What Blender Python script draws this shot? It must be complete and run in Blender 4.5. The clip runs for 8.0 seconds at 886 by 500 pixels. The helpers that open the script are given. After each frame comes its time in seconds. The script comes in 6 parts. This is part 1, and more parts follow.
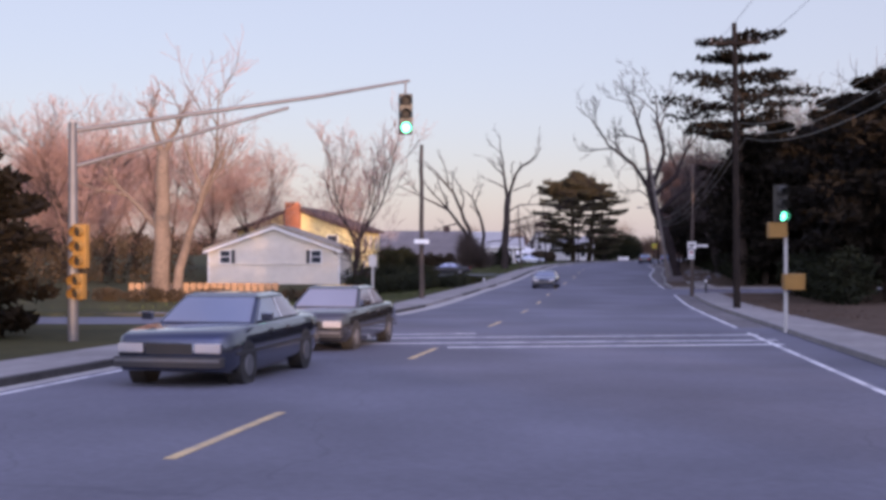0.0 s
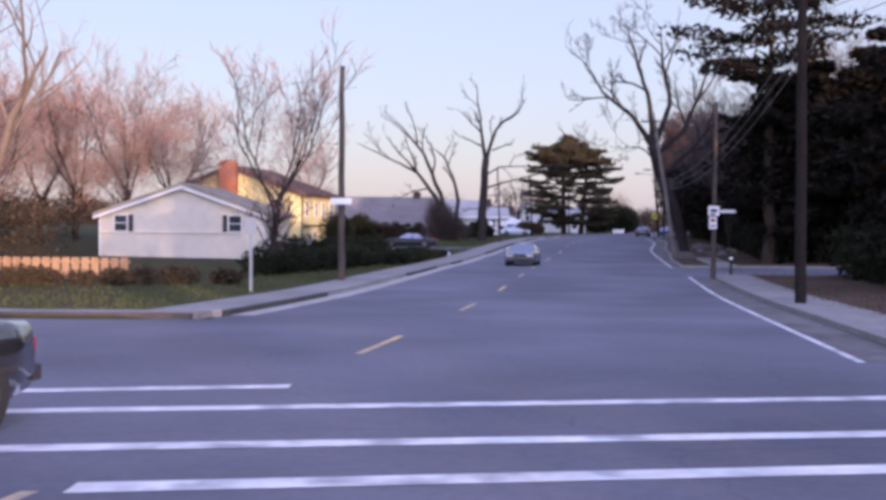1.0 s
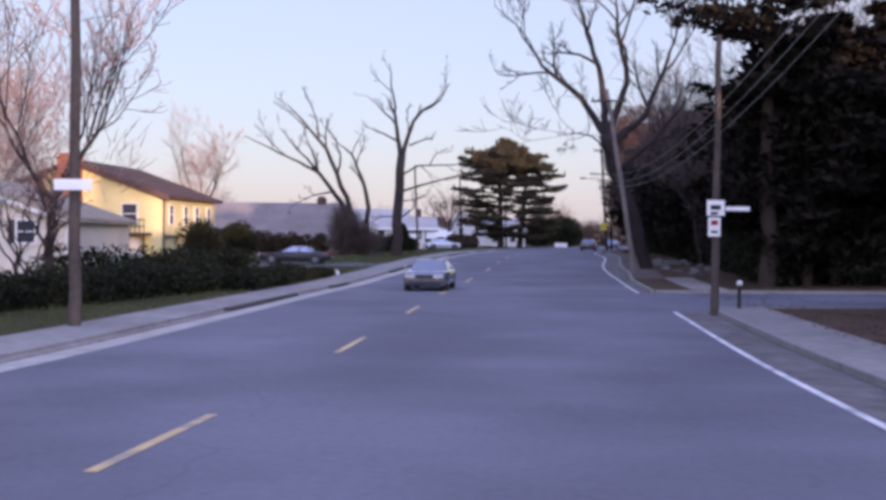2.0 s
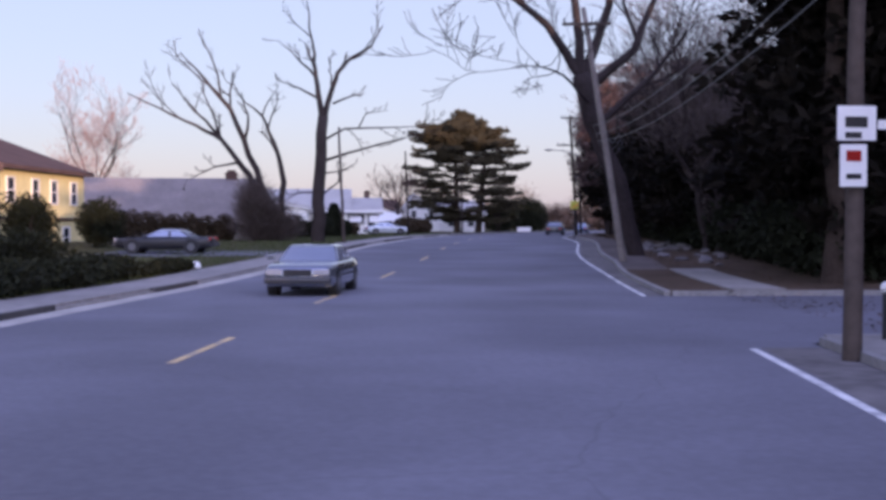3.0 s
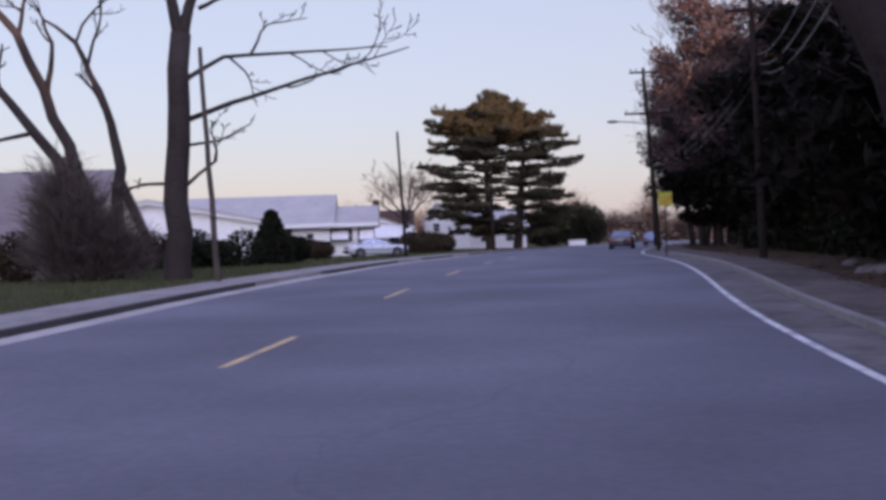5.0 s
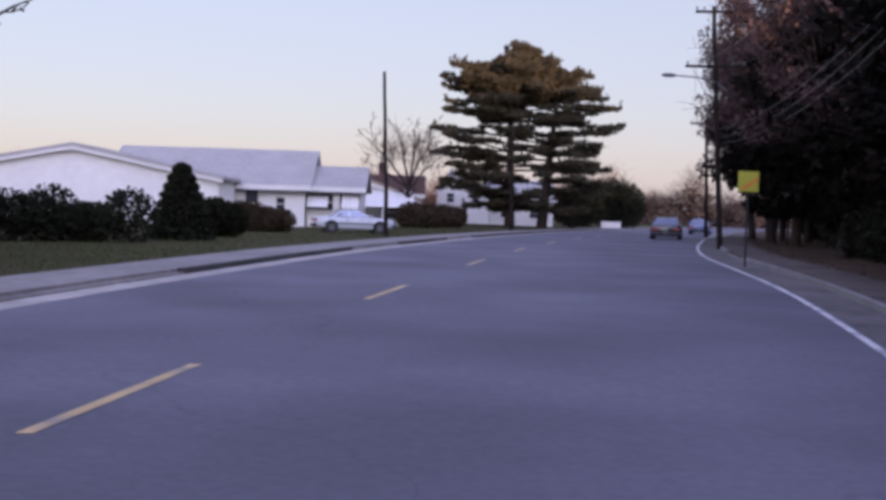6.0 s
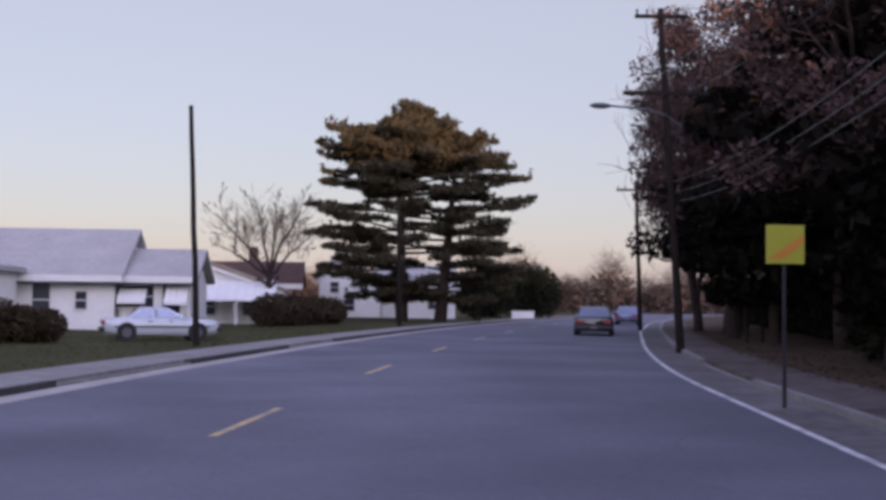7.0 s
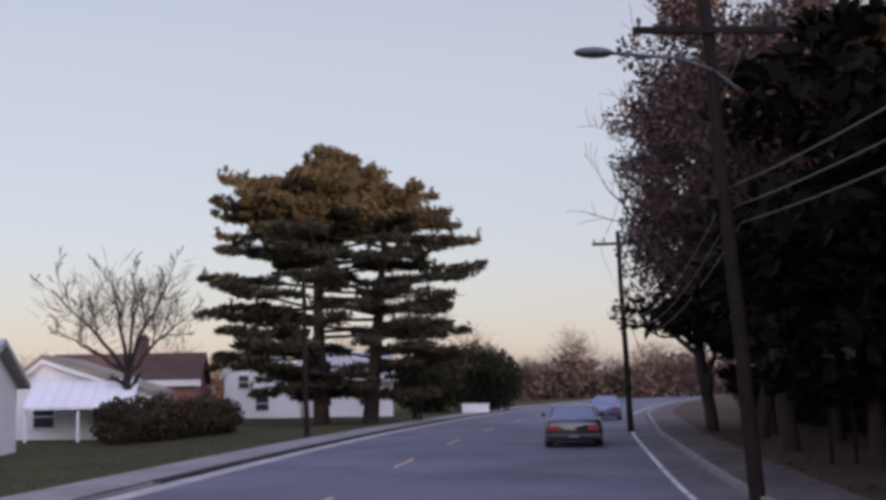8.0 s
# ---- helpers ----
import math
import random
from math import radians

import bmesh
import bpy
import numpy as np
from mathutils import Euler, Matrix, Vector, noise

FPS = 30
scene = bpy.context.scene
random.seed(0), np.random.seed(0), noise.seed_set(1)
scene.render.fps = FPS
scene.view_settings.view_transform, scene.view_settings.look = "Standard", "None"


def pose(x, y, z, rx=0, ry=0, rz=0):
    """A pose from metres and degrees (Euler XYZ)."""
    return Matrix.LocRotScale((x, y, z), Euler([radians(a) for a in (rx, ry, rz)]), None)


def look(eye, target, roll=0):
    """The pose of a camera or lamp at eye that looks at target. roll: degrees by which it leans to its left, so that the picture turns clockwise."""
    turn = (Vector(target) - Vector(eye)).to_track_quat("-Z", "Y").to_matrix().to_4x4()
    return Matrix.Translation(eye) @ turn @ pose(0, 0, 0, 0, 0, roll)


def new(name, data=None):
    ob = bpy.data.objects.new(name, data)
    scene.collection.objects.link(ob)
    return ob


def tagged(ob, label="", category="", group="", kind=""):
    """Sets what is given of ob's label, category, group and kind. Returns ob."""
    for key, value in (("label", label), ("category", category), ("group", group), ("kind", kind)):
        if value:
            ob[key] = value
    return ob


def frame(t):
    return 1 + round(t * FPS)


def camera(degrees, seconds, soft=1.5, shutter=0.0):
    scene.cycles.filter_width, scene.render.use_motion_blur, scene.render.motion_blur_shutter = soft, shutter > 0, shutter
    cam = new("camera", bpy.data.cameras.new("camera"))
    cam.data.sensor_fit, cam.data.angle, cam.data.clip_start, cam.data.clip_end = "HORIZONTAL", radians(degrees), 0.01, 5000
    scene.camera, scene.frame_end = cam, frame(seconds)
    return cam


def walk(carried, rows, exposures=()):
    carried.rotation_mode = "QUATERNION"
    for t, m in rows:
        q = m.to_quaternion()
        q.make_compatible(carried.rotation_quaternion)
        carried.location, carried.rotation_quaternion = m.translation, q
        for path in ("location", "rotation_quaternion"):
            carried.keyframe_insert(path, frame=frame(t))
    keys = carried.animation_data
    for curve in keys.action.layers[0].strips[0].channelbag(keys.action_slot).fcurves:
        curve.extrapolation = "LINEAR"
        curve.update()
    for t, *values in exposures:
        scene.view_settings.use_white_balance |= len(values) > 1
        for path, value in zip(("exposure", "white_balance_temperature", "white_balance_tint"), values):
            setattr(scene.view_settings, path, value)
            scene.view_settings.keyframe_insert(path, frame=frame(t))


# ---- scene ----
cam = camera(40.8, 8.0, soft=3.5)
EXPOSE = 0.9
METRES, EYE, TILT, LEAN, TURN = 152.0, 1.75, 0.0, 0.0, 0.0
ROWS = [
    (0, 0.0000, 0.0000, 0.0000, -0.00, 0.00, 0.00),
    (0.2, 0.0039, 0.0280, -0.0007, -1.79, 0.18, 0.41),
    (0.5, 0.0093, 0.0670, -0.0015, -1.67, -0.40, 0.71),
    (0.7, 0.0125, 0.0897, -0.0019, -0.67, -0.23, 0.30),
    (1, 0.0174, 0.1239, -0.0023, -0.29, -1.32, -0.44),
    (1.2, 0.0211, 0.1504, -0.0026, -0.48, -2.33, -0.94),
    (1.5, 0.0271, 0.1926, -0.0031, -2.08, -2.90, -1.62),
    (1.7, 0.0311, 0.2197, -0.0035, -3.05, -1.78, -0.70),
    (2.8, 0.0535, 0.3622, -0.0064, -2.74, 0.13, 0.09),
    (3, 0.0572, 0.3843, -0.0069, -4.77, -1.21, -0.05),
    (3.2, 0.0606, 0.4034, -0.0074, -2.08, -0.19, 0.14),
    (3.5, 0.0659, 0.4336, -0.0079, -0.36, -1.45, 0.50),
    (3.7, 0.0699, 0.4599, -0.0075, -0.55, -2.47, -0.06),
    (3.85, 0.0734, 0.4848, -0.0070, -2.47, -3.95, -0.71),
    (4, 0.0761, 0.5055, -0.0068, -3.95, -3.65, -0.48),
    (4.2, 0.0799, 0.5359, -0.0070, -4.31, -1.03, 0.91),
    (4.35, 0.0823, 0.5551, -0.0072, -4.95, 1.00, 1.97),
    (4.5, 0.0851, 0.5771, -0.0075, -4.50, 2.74, 2.82),
    (4.7, 0.0884, 0.6002, -0.0077, -3.04, 1.71, 1.94),
    (5, 0.0933, 0.6323, -0.0078, -2.33, -0.37, 1.82),
    (5.2, 0.0967, 0.6551, -0.0075, -0.93, -2.64, 1.33),
    (6.3, 0.1163, 0.7859, -0.0033, -1.38, -0.99, -2.41),
    (6.5, 0.1199, 0.8097, -0.0030, -2.95, -0.17, -1.30),
    (6.8, 0.1252, 0.8456, -0.0030, -3.90, 0.94, -0.48),
    (7, 0.1287, 0.8688, -0.0030, -5.01, 2.42, -0.53),
    (7.2, 0.1321, 0.8908, -0.0030, -5.34, 3.52, 0.30),
    (7.5, 0.1376, 0.9243, -0.0031, -4.90, 3.33, -0.33),
    (7.8, 0.1444, 0.9618, -0.0015, -6.54, 2.67, 0.34),
    (8, 0.1493, 0.9883, 0.0006, -7.13, 6.47, 1.19),
]
walk(cam, [(t, pose(0, 0, EYE, TILT, LEAN, TURN) @ pose(METRES * x, METRES * y, METRES * z, 90 + pitch, roll, yaw)) for t, x, y, z, yaw, pitch, roll in ROWS],
     exposures=[(t, EXPOSE + e, kelvin, tint) for t, e, kelvin, tint in (
         (0.0, 0.0, 5600, 27), (0.5, 0.05, 5300, 29), (1.5, 0.15, 5350, 28), (3.0, 0.05, 5250, 30), (3.5, 0.2, 5350, 32), (4.0, 0.25, 5300, 30), (4.5, 0.05, 5800, 28),
         (5.0, -0.05, 5550, 28), (6.5, 0.0, 5550, 29), (7.0, -0.15, 5750, 27), (7.5, -0.3, 5850, 25), (8.0, -0.1, 5900, 22))])

# ---- world, sun ----
SUN_FROM = Vector((0.35, -0.94, 0.0)).normalized()
SUN_HIGH = radians(4.0)
world = bpy.data.worlds.new("evening_sky")
scene.world = world
world.use_nodes = True
wn = world.node_tree.nodes
sky = wn.new("ShaderNodeTexSky")
sky.sky_type = "NISHITA"
sky.sun_disc = False
sky.sun_elevation = SUN_HIGH
sky.sun_rotation = math.atan2(SUN_FROM.x, SUN_FROM.y)
sky.air_density, sky.dust_density, sky.ozone_density = 1.0, 0.8, 1.5
world.node_tree.links.new(sky.outputs[0], wn["Background"].inputs[0])
wn["Background"].inputs[1].default_value = 0.06
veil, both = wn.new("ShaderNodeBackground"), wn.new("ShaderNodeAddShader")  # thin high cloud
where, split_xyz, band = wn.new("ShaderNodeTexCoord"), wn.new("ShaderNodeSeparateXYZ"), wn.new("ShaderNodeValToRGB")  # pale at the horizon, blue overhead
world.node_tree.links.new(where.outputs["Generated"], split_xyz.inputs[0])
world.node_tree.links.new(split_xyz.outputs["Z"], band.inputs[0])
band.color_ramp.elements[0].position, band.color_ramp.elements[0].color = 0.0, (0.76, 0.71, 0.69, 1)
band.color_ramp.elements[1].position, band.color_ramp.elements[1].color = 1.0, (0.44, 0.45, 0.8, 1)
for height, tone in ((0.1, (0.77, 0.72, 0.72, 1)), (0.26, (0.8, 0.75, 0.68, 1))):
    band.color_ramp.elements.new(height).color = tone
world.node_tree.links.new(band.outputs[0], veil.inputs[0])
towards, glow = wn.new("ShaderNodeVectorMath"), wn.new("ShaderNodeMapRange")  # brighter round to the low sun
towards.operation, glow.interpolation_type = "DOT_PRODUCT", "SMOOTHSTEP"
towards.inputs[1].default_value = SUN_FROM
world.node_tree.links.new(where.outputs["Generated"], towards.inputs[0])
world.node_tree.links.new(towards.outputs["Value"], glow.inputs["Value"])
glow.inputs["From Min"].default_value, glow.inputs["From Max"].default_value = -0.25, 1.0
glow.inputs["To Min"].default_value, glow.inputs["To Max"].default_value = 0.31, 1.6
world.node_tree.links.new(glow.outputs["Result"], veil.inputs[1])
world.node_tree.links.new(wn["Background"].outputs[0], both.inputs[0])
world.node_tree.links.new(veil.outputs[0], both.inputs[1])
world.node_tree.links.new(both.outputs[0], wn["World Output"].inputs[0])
sun_data = bpy.data.lights.new("sun", "SUN")
sun_data.energy, sun_data.angle, sun_data.color = 3.2, radians(0.6), (1.0, 0.62, 0.32)
sun = new("sun", sun_data)
sun_way = Vector((SUN_FROM.x * math.cos(SUN_HIGH), SUN_FROM.y * math.cos(SUN_HIGH), math.sin(SUN_HIGH)))
sun.matrix_world = look(sun_way * 200, (0, 0, 0))

# ---- materials ----
def material(name, base, rough=0.8, metal=0.0, spread=0.25, grain=6.0, bump=0.15, warm=(1.0, 1.0, 1.0), big=0.35, island=False, shine=0.5):
    """A surface with variation at two scales (patches and grain) and a fine relief."""
    m = bpy.data.materials.new(name)
    m.use_nodes = True
    n, l = m.node_tree.nodes, m.node_tree.links
    b = n["Principled BSDF"]
    b.inputs["Roughness"].default_value, b.inputs["Metallic"].default_value = rough, metal
    b.inputs["Specular IOR Level"].default_value = 0.12 if island or rough >= 0.9 else shine
    co = n.new("ShaderNodeNewGeometry")
    fine, wide = n.new("ShaderNodeTexNoise"), n.new("ShaderNodeTexNoise")
    fine.inputs["Scale"].default_value, fine.inputs["Detail"].default_value = grain, 5.0
    wide.inputs["Scale"].default_value, wide.inputs["Detail"].default_value = big, 3.0
    for t in (fine, wide):
        l.new(co.outputs["Position"], t.inputs["Vector"])
    add = n.new("ShaderNodeMath")
    add.operation = "ADD"
    l.new(fine.outputs["Fac"], add.inputs[0])
    l.new(wide.outputs["Fac"], add.inputs[1])
    last = add.outputs[0]
    if island:
        third, info = n.new("ShaderNodeMath"), n.new("ShaderNodeNewGeometry")
        third.operation = "MULTIPLY_ADD"
        l.new(info.outputs["Random Per Island"], third.inputs[0])
        third.inputs[1].default_value = 0.7
        l.new(last, third.inputs[2])
        last = third.outputs[0]
    ramp = n.new("ShaderNodeMapRange")
    ramp.inputs["From Min"].default_value, ramp.inputs["From Max"].default_value = 0.6, 1.4 + (0.7 if island else 0.0)
    l.new(last, ramp.inputs["Value"])
    mix = n.new("ShaderNodeMix")
    mix.data_type = "RGBA"
    l.new(ramp.outputs["Result"], mix.inputs["Factor"])
    mix.inputs["A"].default_value = (*(c * (1 - spread) for c in base), 1)
    mix.inputs["B"].default_value = (*(min(1, c * (1 + spread) * w) for c, w in zip(base, warm)), 1)
    l.new(mix.outputs["Result"], b.inputs["Base Color"])
    if bump:
        r = n.new("ShaderNodeBump")
        r.inputs["Strength"].default_value, r.inputs["Distance"].default_value = bump, 0.02
        l.new(fine.outputs["Fac"], r.inputs["Height"])
        l.new(r.outputs["Normal"], b.inputs["Normal"])
    return m


def glowing(name, colour, strength):
    m = bpy.data.materials.new(name)
    m.use_nodes = True
    b = m.node_tree.nodes["Principled BSDF"]
    b.inputs["Base Color"].default_value = (*colour, 1)
    b.inputs["Emission Color"].default_value = (*colour, 1)
    b.inputs["Emission Strength"].default_value = strength
    return m


ASPHALT = material("asphalt", (0.155, 0.155, 0.182), 0.8, spread=0.18, grain=9.0, bump=0.25, big=0.12, shine=0.2)
def worn_road(m):
    """Tar-filled cracks, darker patches and paler wheel paths over the asphalt's own grain."""
    n, l = m.node_tree.nodes, m.node_tree.links
    b = n["Principled BSDF"]
    before = b.inputs["Base Color"].links[0].from_socket
    geo, warp = n.new("ShaderNodeNewGeometry"), n.new("ShaderNodeTexNoise")
    warp.inputs["Scale"].default_value = 0.5
    l.new(geo.outputs["Position"], warp.inputs["Vector"])
    bend = n.new("ShaderNodeVectorMath")
    bend.operation = "MULTIPLY_ADD"
    bend.inputs[1].default_value = (1.6, 1.6, 0.0)
    l.new(warp.outputs["Color"], bend.inputs[0])
    l.new(geo.outputs["Position"], bend.inputs[2])
    cell = n.new("ShaderNodeTexVoronoi")
    cell.feature = "DISTANCE_TO_EDGE"
    cell.inputs["Scale"].default_value = 0.16
    l.new(bend.outputs[0], cell.inputs["Vector"])
    crack = n.new("ShaderNodeMapRange")
    crack.inputs["From Min"].default_value, crack.inputs["From Max"].default_value = 0.001, 0.004
    crack.inputs["To Min"].default_value, crack.inputs["To Max"].default_value = 0.88, 1.0
    l.new(cell.outputs["Distance"], crack.inputs["Value"])
    patch = n.new("ShaderNodeTexNoise")
    patch.inputs["Scale"].default_value, patch.inputs["Detail"].default_value = 0.22, 4.0
    l.new(geo.outputs["Position"], patch.inputs["Vector"])
    tone = n.new("ShaderNodeMapRange")
    tone.inputs["From Min"].default_value, tone.inputs["From Max"].default_value = 0.35, 0.65
    tone.inputs["To Min"].default_value, tone.inputs["To Max"].default_value = 0.8, 1.14
    l.new(patch.outputs["Fac"], tone.inputs["Value"])
    both_tones = n.new("ShaderNodeMath")
    both_tones.operation = "MULTIPLY"
    l.new(crack.outputs["Result"], both_tones.inputs[0])
    l.new(tone.outputs["Result"], both_tones.inputs[1])
    scale = n.new("ShaderNodeVectorMath")
    scale.operation = "SCALE"
    l.new(before, scale.inputs[0])
    l.new(both_tones.outputs[0], scale.inputs["Scale"])
    l.new(scale.outputs[0], b.inputs["Base Color"])


worn_road(ASPHALT)
CONCRETE = material("concrete", (0.25, 0.235, 0.22), 0.85, spread=0.38, grain=3.0, big=0.35)
SAND = material("gutter_sand", (0.165, 0.155, 0.15), 0.95, spread=0.45, grain=3.0, bump=0.4, big=0.6)
# Left kerb, much darker than the right one.
DARK_KERB = material("dark_kerb_stone", (0.05, 0.047, 0.045), 0.85, spread=0.5, grain=5.0, big=0.5)
DIRT = material("trodden_dirt", (0.13, 0.11, 0.1), 0.95, spread=0.5, grain=2.5, bump=0.5, big=0.5)
KERB = material("kerb_granite", (0.24, 0.232, 0.225), 0.8, spread=0.3, grain=8.0, big=0.8)
WHITE_LINE = material("worn_white_line", (0.74, 0.74, 0.72), 0.7, spread=0.25, grain=4.0, big=1.2)
YELLOW_LINE = material("worn_yellow_line", (0.62, 0.46, 0.22), 0.7, spread=0.25, grain=4.0, big=1.2)
def worn_paint(m, bare):
    """Wears a painted line through to the asphalt in flakes."""
    n, l = m.node_tree.nodes, m.node_tree.links
    b = n["Principled BSDF"]
    before = b.inputs["Base Color"].links[0].from_socket
    geo, flakes, cut, mix = n.new("ShaderNodeNewGeometry"), n.new("ShaderNodeTexNoise"), n.new("ShaderNodeMapRange"), n.new("ShaderNodeMix")
    flakes.inputs["Scale"].default_value, flakes.inputs["Detail"].default_value = 1.6, 6.0
    l.new(geo.outputs["Position"], flakes.inputs["Vector"])
    cut.inputs["From Min"].default_value, cut.inputs["From Max"].default_value = 0.34, 0.52
    cut.inputs["To Min"].default_value, cut.inputs["To Max"].default_value = 0.3, 1.0
    l.new(flakes.outputs["Fac"], cut.inputs["Value"])
    mix.data_type = "RGBA"
    l.new(cut.outputs["Result"], mix.inputs["Factor"])
    mix.inputs["A"].default_value = (*bare, 1)
    l.new(before, mix.inputs["B"])
    l.new(mix.outputs["Result"], b.inputs["Base Color"])


worn_paint(WHITE_LINE, (0.22, 0.22, 0.25))
worn_paint(YELLOW_LINE, (0.22, 0.21, 0.22))
GRASS = material("winter_grass", (0.05, 0.054, 0.026), 0.95, spread=0.4, grain=3.0, bump=0.5, warm=(1.2, 1.0, 0.8), big=0.25)
LITTER = material("leaf_litter", (0.085, 0.06, 0.04), 0.95, spread=0.45, grain=2.5, bump=0.6, big=0.4)
GRASS_BLADES = material("grass_blades", (0.07, 0.085, 0.034), 0.9, spread=0.25, grain=2.0, bump=0, island=True)
DEAD_LEAVES = material("dead_leaves", (0.075, 0.045, 0.025), 0.9, spread=0.6, grain=2.0, bump=0, island=True)
BARK = material("grey_brown_bark", (0.042, 0.034, 0.031), 0.95, spread=0.4, grain=10.0, bump=0.6, big=1.0)
GREY_BARK = material("grey_bark", (0.036, 0.029, 0.028), 0.95, spread=0.45, grain=8.0, bump=0.6, big=0.8)
# Paler, warmer bark for one trunk; evening sun is put into the colour.
LIT_BARK = material("evening_lit_bark", (0.17, 0.13, 0.1), 0.95, spread=0.4, grain=8.0, bump=0.6, big=0.8)
PINE_BARK = material("dark_pine_bark", (0.05, 0.038, 0.03), 0.95, spread=0.4, grain=10.0, bump=0.6, big=1.0)
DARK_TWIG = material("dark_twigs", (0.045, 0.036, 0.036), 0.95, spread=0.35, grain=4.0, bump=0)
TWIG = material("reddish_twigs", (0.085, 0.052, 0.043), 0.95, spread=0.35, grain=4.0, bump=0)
BRUSH = material("grey_brown_brush", (0.11, 0.09, 0.08), 0.95, spread=0.35, grain=4.0, bump=0)
# Twigs coloured pale and rosy as the low sun would light them.
LIT_TWIG = material("evening_lit_twigs", (0.29, 0.19, 0.16), 0.95, spread=0.35, grain=4.0, bump=0)
PINE = material("pine_needles", (0.054, 0.053, 0.036), 0.8, spread=0.55, grain=1.5, bump=0, warm=(1.15, 1.0, 0.85), island=True)
# Near-black needles: the shade of the woods is put into their colour.
SHADED_PINE = material("shaded_needles", (0.009, 0.009, 0.007), 0.85, spread=0.5, grain=1.5, bump=0, warm=(1.3, 1.0, 0.8), island=True)
SHRUB = material("evergreen_shrub", (0.018, 0.021, 0.011), 0.85, spread=0.5, grain=2.0, bump=0, island=True)
BROWN_SHRUB = material("brown_hedge", (0.06, 0.045, 0.028), 0.9, spread=0.5, grain=2.0, bump=0, island=True)
RUST_LEAVES = material("rust_oak_leaves", (0.1, 0.066, 0.06), 0.9, spread=0.5, grain=1.5, bump=0, island=True)
FAR_LEAVES = material("far_brown_woods", (0.125, 0.088, 0.068), 0.95, spread=0.45, grain=1.5, bump=0, island=True)
POLE_WOOD = material("weathered_pole_wood", (0.08, 0.065, 0.055), 0.9, spread=0.35, grain=7.0, bump=0.4, big=1.0)
# Darkest of the three pole woods.
DARK_POLE = material("dark_pole_wood", (0.024, 0.019, 0.016), 0.9, spread=0.35, grain=7.0, bump=0.4, big=1.0)
GREY_POLE = material("pale_grey_pole_wood", (0.2, 0.18, 0.16), 0.9, spread=0.3, grain=7.0, bump=0.4, big=1.0)
WHITE_WALL = material("white_siding", (0.8, 0.795, 0.78), 0.7, spread=0.08, grain=2.0, bump=0.1, big=0.4)
CREAM_WALL = material("cream_siding", (0.6, 0.55, 0.46), 0.7, spread=0.1, grain=2.0, bump=0.1, big=0.4)
YELLOW_WALL = material("yellow_siding", (0.66, 0.58, 0.28), 0.7, spread=0.1, grain=2.0, bump=0.1, big=0.4)
RED_WALL = material("dull_red_siding", (0.25, 0.11, 0.085), 0.8, spread=0.15, grain=2.0, big=0.5)
TRIM = material("white_trim", (0.75, 0.74, 0.72), 0.6, spread=0.05, grain=3.0, bump=0.05)
DARK_TRIM = material("dark_shutter_paint", (0.03, 0.032, 0.035), 0.6, spread=0.2, grain=3.0, bump=0.05)
GREY_ROOF = material("grey_shingle", (0.23, 0.205, 0.195), 0.9, spread=0.2, grain=4.0, bump=0.4, big=0.6)
PALE_ROOF = material("pale_grey_shingle", (0.41, 0.4, 0.39), 0.9, spread=0.15, grain=4.0, bump=0.3, big=0.6)
GUTTER = material("pale_worn_gutter", (0.42, 0.4, 0.36), 0.85, spread=0.3, grain=3.0, bump=0.2, big=0.5)
BROWN_ROOF = material("brown_shingle", (0.1, 0.065, 0.055), 0.9, spread=0.25, grain=4.0, bump=0.4, big=0.6)
TAN_ROOF = material("tan_shingle", (0.3, 0.26, 0.2), 0.9, spread=0.2, grain=4.0, bump=0.4, big=0.6)
FIELD_STONE = material("field_stone_grey", (0.16, 0.15, 0.15), 0.9, spread=0.4, grain=4.0, bump=0.5, big=1.0)
BRICK = material("orange_brick", (0.34, 0.14, 0.08), 0.9, spread=0.3, grain=6.0, bump=0.3, big=1.5)
FENCE_WOOD = material("tan_fence_wood", (0.32, 0.2, 0.11), 0.85, spread=0.3, grain=5.0, big=1.0)
DARK_WOOD = material("dark_stained_wood", (0.06, 0.04, 0.03), 0.85, spread=0.3, grain=5.0, big=1.0)
GALVANISED = material("galvanised_steel", (0.13, 0.132, 0.14), 0.55, 0.4, spread=0.2, grain=4.0, bump=0.05)
SIGNAL_BLACK = material("signal_dark_green", (0.03, 0.03, 0.025), 0.5, spread=0.2, grain=3.0, bump=0.05)
SIGNAL_YELLOW = material("signal_yellow_paint", (0.27, 0.15, 0.03), 0.5, spread=0.2, grain=3.0, bump=0.05)
SIGN_YELLOW = material("sign_yellow", (0.46, 0.46, 0.05), 0.45, spread=0.08, grain=2.0, bump=0)
SIGN_ORANGE = material("sign_orange", (0.65, 0.3, 0.05), 0.45, spread=0.1, grain=2.0, bump=0)
SIGN_GREY = material("sign_pale_grey", (0.42, 0.42, 0.4), 0.6, spread=0.12, grain=2.0, bump=0)
SIGN_WHITE = material("sign_white", (0.8, 0.8, 0.78), 0.45, spread=0.06, grain=2.0, bump=0)
BLACK = material("matt_black", (0.02, 0.02, 0.02), 0.7, spread=0.2, grain=3.0, bump=0.05)
WIRE = material("cable_grey", (0.05, 0.05, 0.053), 0.5, spread=0.1, grain=3.0, bump=0)
BUMPER = material("dull_grey_bumper", (0.03, 0.03, 0.033), 0.7, spread=0.15, grain=3.0, bump=0.05)
PLATE = material("dull_plate_paint", (0.2, 0.2, 0.21), 0.7, spread=0.1, grain=3.0, bump=0)
RUBBER = material("tyre_rubber", (0.025, 0.025, 0.025), 0.85, spread=0.2, grain=8.0, bump=0.2)
